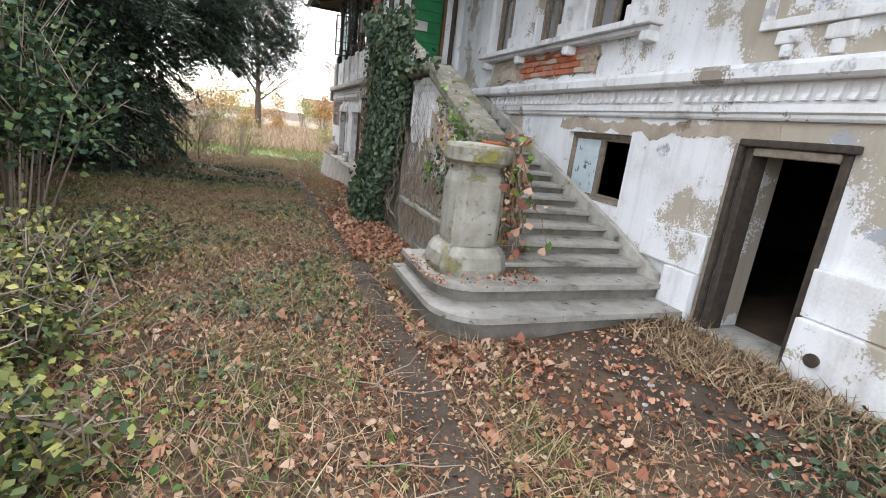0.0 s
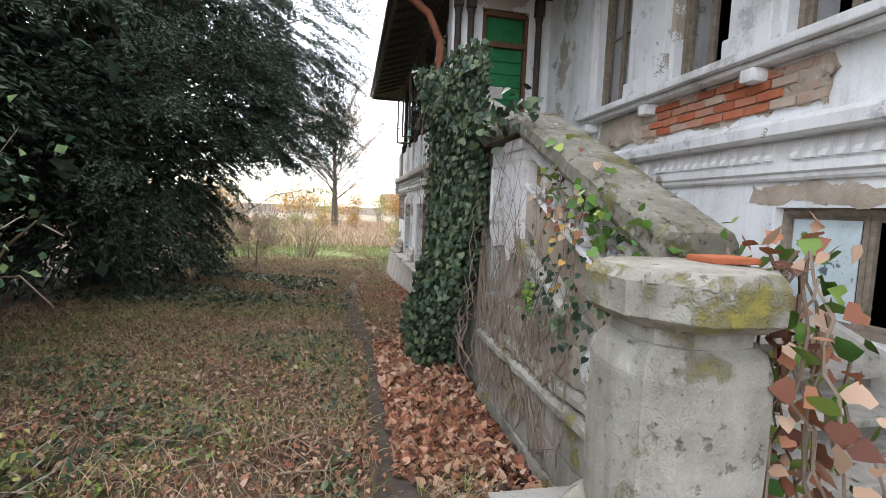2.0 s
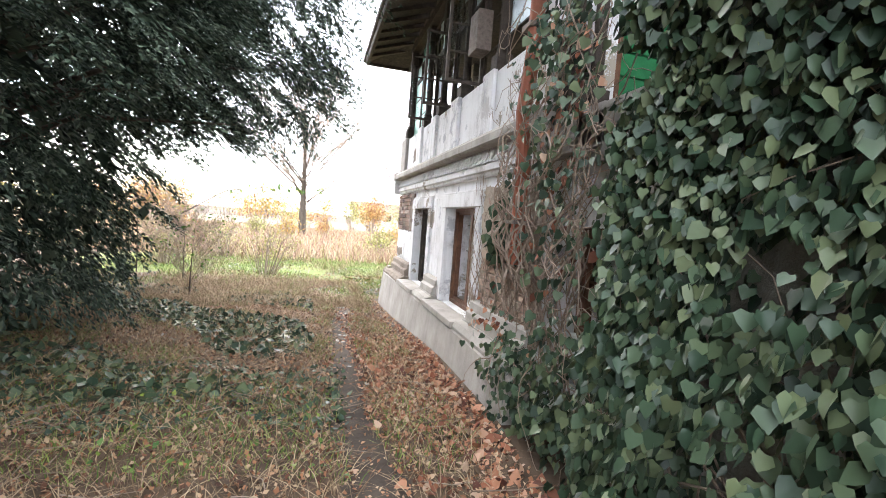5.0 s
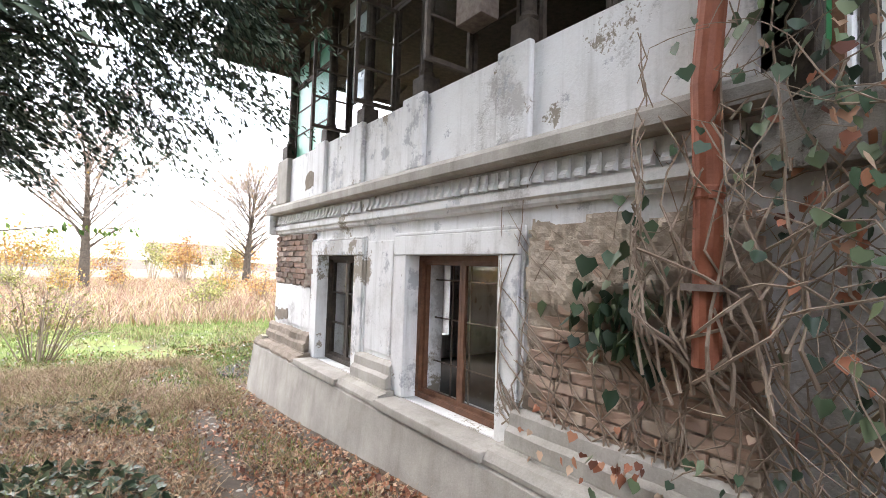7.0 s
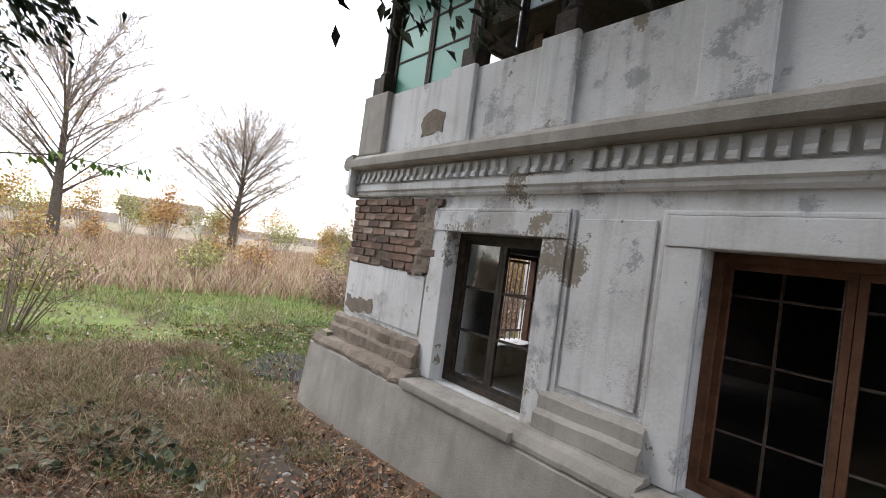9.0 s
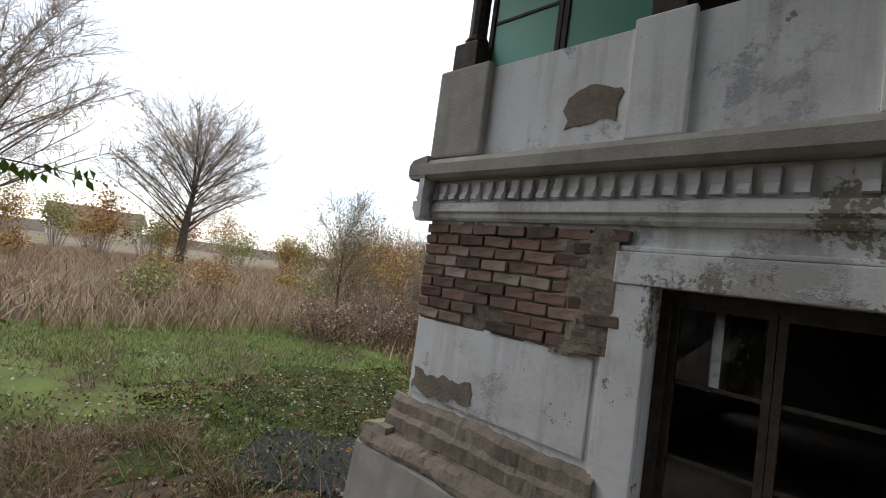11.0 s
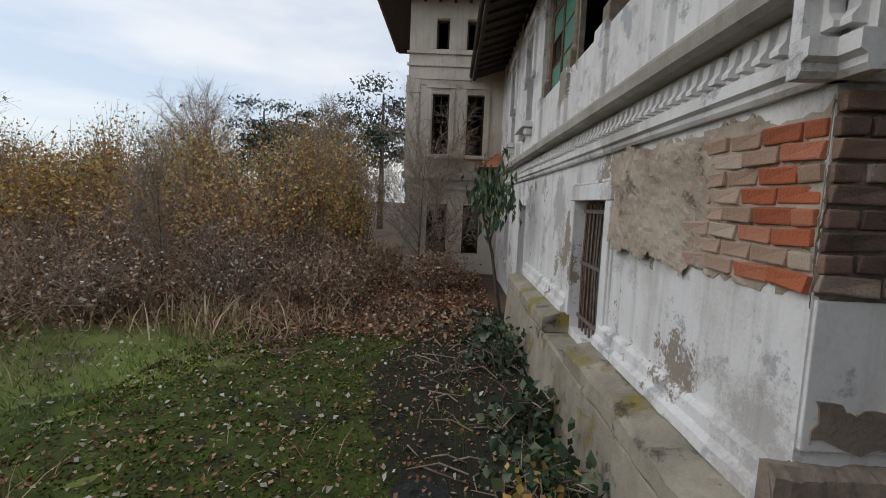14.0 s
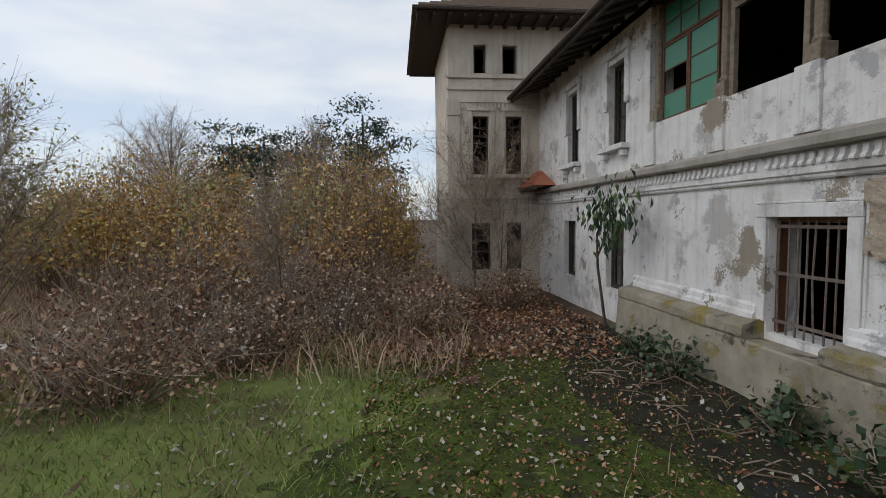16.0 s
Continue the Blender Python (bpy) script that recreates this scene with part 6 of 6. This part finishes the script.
def tangle(name, count, label):
    """Pale twisted stems hanging and looping before the wall."""
    t = thing(name, (XB - 0.2, 4.4, 0.2), label, "vine")
    for k in range(count):
        p = np.array([XB - rng.uniform(0.08, 0.4), rng.uniform(3.7, 5.3), rng.uniform(0.3, 3.2)])
        d = rng.normal(size=3) * np.array([0.15, 0.6, 1.0])
        pts = [p.copy()]
        for s in range(rng.integers(10, 24)):
            d = d * 0.8 + rng.normal(size=3) * np.array([0.12, 0.4, 0.45])
            p = p + d / (np.linalg.norm(d) + 1e-6) * 0.085
            p[0] = min(max(p[0], XB - 0.45), XB - 0.05)
            p[1] = min(max(p[1], 3.6), 5.5)
            p[2] = min(max(p[2], 0.05), 3.4)
            pts.append(p.copy())
        part("stem", Mesh().tube(pts, [rng.uniform(0.0025, 0.006) * (1.15 - i / len(pts) * 0.8) for i in range(len(pts))], 4), VINE, t)


tangle("vine_tangle", 70, "tangle of pale twisted vine stems before the ivied window")


def ivy_patch(cy, cz, ry, rz, n, size=0.09, plane=XB, out=0.16, material=IVY, label="ivy leaves on the brick wall"):
    p = rng.normal(size=(n, 2)) * np.array([ry, rz]) * 0.5
    leaves("ivy", np.column_stack([plane - rng.uniform(0.03, out, n), cy + p[:, 0], np.maximum(cz + p[:, 1], 0.05)]), size, material, label, "ivy", aspect=1.0, lobes=True,
           dirs=np.tile([-0.4, 0, -1.0], (n, 1)), up=0.0)


ivy_patch(4.7, 2.6, 0.5, 1.0, 300, 0.058, out=0.35)
ivy_patch(4.3, 1.7, 0.6, 1.4, 260, 0.058, out=0.4)
ivy_patch(4.9, 0.35, 0.6, 0.45, 420, 0.055, out=0.35)
ivy_patch(5.6, 1.45, 0.35, 0.35, 90)
ivy_patch(4.2, 0.45, 0.6, 0.5, 360, 0.058, out=0.35)
ivy_patch(4.6, 3.2, 0.5, 0.6, 240, 0.058, out=0.3)
ivy_patch(4.6, 2.2, 0.5, 1.0, 140, 0.055, out=0.25, material=ORANGE, label="withered orange ivy leaves")
ivy_patch(5.6, 0.5, 0.8, 0.4, 80, 0.05, out=0.2, material=ORANGE, label="withered orange ivy leaves")
ivy_patch(0.0, 1.2, 0.7, 0.3, 150, 0.036, -1.88, 0.09)
ivy_patch(0.52, 1.12, 0.12, 0.11, 70, 0.026, -1.88, 0.1, LIGHTGREEN, "bright green tuft growing from the parapet")
ivy_patch(0.1, 1.4, 0.7, 0.3, 14, 0.036, -1.88, 0.09, GOLD, "yellowing creeper leaves on the balusters")
ivy_patch(0.15, 1.68, 0.4, 0.2, 45, 0.036, -1.88, 0.09, ORANGE, "withered brown creeper leaves on the balusters")
# creeper on the newel and the coping
m, pts = Mesh(), []
for k in range(26):
    p = np.array([PX + 0.25 + rng.uniform(-0.05, 0.12), PY + rng.uniform(-0.22, 0.25), 1.45 + rng.uniform(-0.1, 0.1)])
    line = [p.copy()]
    for s in range(8):
        p = p + np.array([rng.normal() * 0.035 + 0.012, rng.normal() * 0.035, -rng.uniform(0.06, 0.15)])
        if p[2] < 0.4:
            break
        line.append(p.copy())
    pts += line
    m.tube(line, 0.006, 4)
t = thing("creeper", (PX + 0.3, PY, 0.4), "creeper with orange and green leaves hanging down the newel", "creeper")
tagged(part("stem_growth", m, VINE, t), kind="stuff")
pts = np.array(pts)
leaves("withered_leaves", pts + rng.normal(size=pts.shape) * 0.05, 0.065, ORANGE, parent=t, aspect=1.0, lobes=True, up=0.0)
leaves("green_leaves", pts[::2] + rng.normal(size=pts[::2].shape) * 0.07, 0.065, LIGHTGREEN, parent=t, aspect=1.0, lobes=True, up=0.0)
q = rng.uniform(0, 1, 110)[:, None] * np.array([[0.05, 1.1, 0.5]]) + np.array([[-1.98, -0.75, 1.4]]) + rng.normal(size=(110, 3)) * np.array([0.05, 0.1, 0.08])
leaves("creeper_leaves", q, 0.048, LIGHTGREEN, "yellow-green creeper leaves along the stair coping", "creeper", aspect=1.0, lobes=True, up=0.1)
q = np.column_stack([rng.normal(-2.03, 0.06, 160), rng.uniform(0.5, 2.6, 160), rng.normal(2.28, 0.06, 160)])
q[:, 2] += np.clip(q[:, 1] - 1.6, 0, 2) * 0.38
leaves("creeper_leaves", q, 0.065, IVY, "ivy leaves on the upper coping", "ivy", aspect=1.0, lobes=True, up=0.1)

# plants at the garden facade
for x, y, r, h in ((-0.4, 12.15, 0.4, 0.4), (0.5, 12.1, 0.35, 0.35), (2.2, 12.15, 0.4, 0.4), (3.0, 12.2, 0.3, 0.35)):
    bush("weed", x, y, r, h, IVY, 260, "dark green leafy weed at the plinth", "weed", 0.09, 14)
bush("weed", -0.9, 12.3, 0.4, 0.35, GOLD, 260, "yellowing weed at the plinth", "weed", 0.06, 18)
t = thing("sapling", (4.3, 12.1, -0.3), "young tree with drooping green leaves leaning from the wall", "sapling")
part("stem", Mesh().tube([(4.7, 11.9, -0.3), (4.6, 12.1, 0.8), (4.2, 12.3, 1.4), (3.8, 12.35, 1.75)], [0.03, 0.025, 0.015, 0.008], 6), BARK, t)
part("stem", Mesh().tube([(4.5, 12.15, 1.0), (4.3, 12.0, 1.6), (4.0, 12.1, 2.0)], [0.02, 0.012, 0.006], 6), BARK, t)
leaves("foliage", np.array([4.0, 12.2, 1.75]) + rng.normal(size=(260, 3)) * np.array([0.28, 0.2, 0.24]), 0.16, BUSHGREEN, parent=t, dirs=np.tile([0, 0, -1.0], (260, 1)), aspect=0.35)
# overhanging twig
t = thing("overhanging_branch", (-5.6, 14.9, 1.9), "thin twig with green leaves over the path", "branch")
line = [(-6.6, 14.7, 1.2), (-5.6, 14.9, 1.9), (-4.3, 15.0, 2.15), (-3.5, 14.97, 2.14), (-3.1, 14.92, 2.1)]
part("twig", Mesh().tube(line, [0.02, 0.014, 0.01, 0.007, 0.003], 5), BARK, t)
pts = np.concatenate([np.linspace(a, b, 14) for a, b in zip(line[1:], line[2:])])
leaves("foliage", pts + rng.normal(size=pts.shape) * 0.05, 0.13, LIGHTGREEN, parent=t, dirs=np.tile([0.4, 0.0, -0.8], (len(pts), 1)), aspect=0.55, up=0.1)

# ---- ground cover ----
leaves("leaf_litter", scatter(52000, -7.5, -1.7, -6, 11.8, 0.03, near_path), 0.036, LITTER, "brown fallen leaves over the grass", "leaf litter", up=0.85)
leaves("orange_leaves", scatter(4200, -3.1, -1.85, -2.2, 7.5, 0.015, lambda x, y: near_path(x, y) and random.random() < 0.25 + 0.8 * (x + 3.1)), 0.065, ORANGE, "orange leaves drifted against the wall", "leaf litter", up=0.8, aspect=0.9, lobes=True)
leaves("orange_leaves", scatter(7000, -5.6, -0.4, -5, 3, 0.03, near_path), 0.038, ORANGE, "scattered orange leaves before the stair", "leaf litter", up=0.8, aspect=0.9, lobes=True)
leaves("orange_leaves", np.column_stack([rng.uniform(-2.5, -1.4, 420), rng.uniform(-1.45, -0.6, 420), rng.uniform(0.36, 0.4, 420)]), 0.042, ORANGE, "leaves lying on the bottom steps", "leaf litter", up=0.8)
leaves("orange_leaves", scatter(3500, -2.9, -1.9, 5.0, 10.0, 0.015, lambda x, y: random.random() < 0.9 - 0.1 * (y - 5)), 0.05, ORANGE, "rust-coloured leaves along the plinth", "leaf litter", up=0.8)
leaves("orange_leaves", scatter(5200, -2.75, -2.0, 0.4, 3.2, 0.04), 0.062, ORANGE, "heap of curled orange leaves below the landing", "leaf litter", up=0.6, aspect=0.9, lobes=True)
leaves("orange_leaves", scatter(260, -5.0, -0.6, -5, -1, 0.04, near_path), 0.065, ORANGE, "large curled orange leaves on the grass", "leaf litter", up=0.75, aspect=0.8, lobes=True)
leaves("ground_ivy", scatter(9000, -8, -3.3, 5.5, 12.5, 0.05, clump(0.6, 2)), 0.075, IVY, "dark ground ivy under the yew", "ground ivy", up=0.6, aspect=0.9, lobes=True)
leaves("ground_ivy", scatter(9000, -6.5, -3.0, -2, 6.5, 0.04, clump(0.8, 4)), 0.045, IVY, "dark ground ivy among fallen leaves", "ground ivy", up=0.6, aspect=0.9, lobes=True)
leaves("ground_ivy", scatter(3500, -6.5, -3.1, -5, 6, 0.04, clump(1.1, 9)), 0.045, LIGHTGREEN, "low green weeds in the grass", "weeds", up=0.5)
leaves("ground_ivy", scatter(900, -1.4, 0.0, -5.2, -3.2, 0.06), 0.06, IVY, "dark ground ivy by the plinth", "ground ivy", up=0.5)
blades("dry_grass", scatter(75000, -7.5, -2.2, -5.5, 12.3, 0.0, near_path), 0.10, STRAW, "matted dry grass beside the path", "grass", lean=1.3, width=0.006)
blades("green_grass", scatter(52000, -7.5, -2.2, -5.5, 12.3, 0.0, lambda x, y: near_path(x, y) and noise.noise(Vector((x * 0.9, y * 0.9, 4))) > -0.05), 0.085, GRASS, "short green grass in patches", "grass", lean=0.7, width=0.006)
leaves("leaf_litter", scatter(6000, -3.4, -0.1, -5.5, -1.4, 0.012), 0.03, LITTER, "small brown leaf scraps on bare earth", "leaf litter", up=0.9)
leaves("leaf_litter", scatter(3500, -3.15, -2.5, -5, 10.8, 0.01), 0.028, LITTER, "leaf scraps trodden into the path", "leaf litter", up=0.9)
blades("dry_grass", scatter(7000, -2.4, -0.1, -5.0, -1.7, 0.0, clump(1.4, 5)), 0.07, STRAW, "dry grass tufts on bare earth", "grass", lean=1.2, width=0.005)
blades("dry_grass", scatter(2600, -0.9, -0.1, -4.6, -1.7, 0.0), 0.12, STRAW, "dry grass at the foot of the wall", "grass", lean=1.0)
blades("green_grass", scatter(42000, -9, 4, 12, 21, 0.0, lambda x, y: not (x > -1.2 + 0.8 * random.random() and y < 15.0 + random.random()) and noise.noise(Vector((x * 0.5, y * 0.5, 7))) > -0.15), 0.09, GRASS, "green meadow grass behind the house", "grass", lean=0.7, width=0.009)
blades("dry_grass", scatter(20000, -10, 5, 11.5, 22, 0.0, lambda x, y: not (x > -1.2 and y < 15.3 and random.random() < 0.9) and noise.noise(Vector((x * 0.6, y * 0.6, 1))) > -0.05), 0.2, STRAW, "dead grass stalks in the meadow", "grass", lean=0.9, width=0.006)
blades("dry_grass", scatter(24000, -6.5, -2.2, 10.8, 14.4, 0.0, lambda x, y: noise.noise(Vector((x * 0.9, y * 0.9, 11))) > -0.25), 0.15, STRAW, "tangled dead grass at the meadow's edge", "grass", lean=1.2, width=0.005)
blades("green_grass", scatter(8000, -5.5, -2.1, 11.2, 14.8, 0.0, clump(1.2, 6)), 0.12, GRASS, "green tufts among the dead grass", "grass", lean=0.8, width=0.006)
blades("moss_tufts", scatter(34000, -2.4, 3.6, 12.6, 16.0, 0.0, lambda x, y: noise.noise(Vector((x * 2.2, y * 2.2, 3))) + 0.5 * noise.noise(Vector((x * 7, y * 7, 3))) > -0.15), 0.024, MOSSLEAF, "short mossy growth on the paving", "moss", lean=0.6, width=0.03)
blades("tall_field_grass", scatter(70000, -26, 30, 19.5, 48, 0.0), 0.5, FIELD, "tall reddish dry grass across the field", "field grass", lean=0.5, width=0.018)
blades("tall_field_grass", scatter(8000, 2.5, 16, 14.5, 24, 0.0), 0.4, FIELD, "tall dead grass between the shrubs", "field grass", lean=0.6, width=0.012)
leaves("pale_leaves", scatter(2600, -6, 5.5, 11.9, 18, 0.03), 0.055, PALELEAF, "pale fallen leaves on moss and grass", "leaf litter", up=0.85)
leaves("leaf_litter", scatter(20000, 3.0, 13, 12.0, 20, 0.05), 0.07, LITTER, "brown leaves heaped below the garden wall", "leaf litter", up=0.8)
leaves("leaf_litter", scatter(9000, -6, 3, 10.6, 16, 0.02), 0.042, LITTER, "brown leaves on the meadow", "leaf litter", up=0.85)
leaves("pale_leaves", scatter(700, -5, -2, 7, 12, 0.02), 0.05, PALELEAF, "pale fallen leaves on bare earth", "leaf litter", up=0.85)
m = Mesh()
for k in range(70):
    x, y = rng.uniform(-0.2, 5), rng.uniform(12.0, 13.2)
    z = ground_z(x, y) + 0.02
    a, ln = rng.uniform(0, math.tau), rng.uniform(0.15, 0.5)
    m.tube([(x, y, z), (x + ln * 0.5 * math.cos(a), y + ln * 0.5 * math.sin(a), z + rng.uniform(0.02, 0.1)), (x + ln * math.cos(a + 0.3), y + ln * math.sin(a + 0.3), z + 0.01)], [0.009, 0.007, 0.004], 4)
tagged(part("fallen_twigs", m, VINE), "fallen grey twigs beside the plinth", "twigs", kind="stuff")
m = Mesh()
for x, y, z in scatter(900, -6.5, -2.4, -5, 7, 0.03, near_path):
    a, ln = rng.uniform(0, math.tau), rng.uniform(0.12, 0.5)
    m.tube([(x, y, z), (x + ln * 0.5 * math.cos(a), y + ln * 0.5 * math.sin(a), z + rng.uniform(0.0, 0.06)), (x + ln * math.cos(a + 0.4), y + ln * math.sin(a + 0.4), z)], [0.005, 0.004, 0.002], 3)
tagged(part("fallen_twigs", m, VINE), "dry twigs strewn over the leaf litter", "twigs", kind="stuff")


def stone(x, y, s, material, label):
    bm = bmesh.new()
    bmesh.ops.create_icosphere(bm, subdivisions=2, radius=s)
    for v in bm.verts:
        v.co = Vector((v.co.x * 1.3, v.co.y, v.co.z * 0.55)) + noise.noise_vector(v.co * 9 + Vector((x, y, 0))) * s * 0.35
    m = Mesh().take(bm)
    m.v = [(a + x, b + y, c + ground_z(x, y) + s * 0.2) for a, b, c in m.v]
    tagged(part("stone", m, material), label, "stone", "loose rubble")


for k in range(46):
    x, y = rng.uniform(-1.7, -0.3), rng.uniform(-4.4, -1.9)
    stone(x, y, rng.uniform(0.008, 0.026), RUBBLE, "pale lump of plaster rubble on bare earth")
for k in range(24):
    x, y = rng.uniform(-3.6, -2.1), rng.uniform(5.5, 11)
    stone(x, y, rng.uniform(0.01, 0.03), RUBBLE, "small pale stone on the earth")

# ---- far house ----
t = thing("farm_house", (9, 97, 0), "long pale house with a low brown gabled roof in the distance", "house")
part("wall", Mesh().box(4, 15, 94, 100, -1, 2.6), CREAM, t)
part("roof", Mesh().prism([(93.4, 2.5), (97, 4.4), (100.6, 2.5)], 3.4, 15.6, "x"), ROOF, t)
for x in (5.6, 8.0, 10.4, 12.6):
    w = part("window", Mesh().box(x, x + 0.9, 93.9, 94.02, 0.8, 1.9), WOOD_DARK, t)
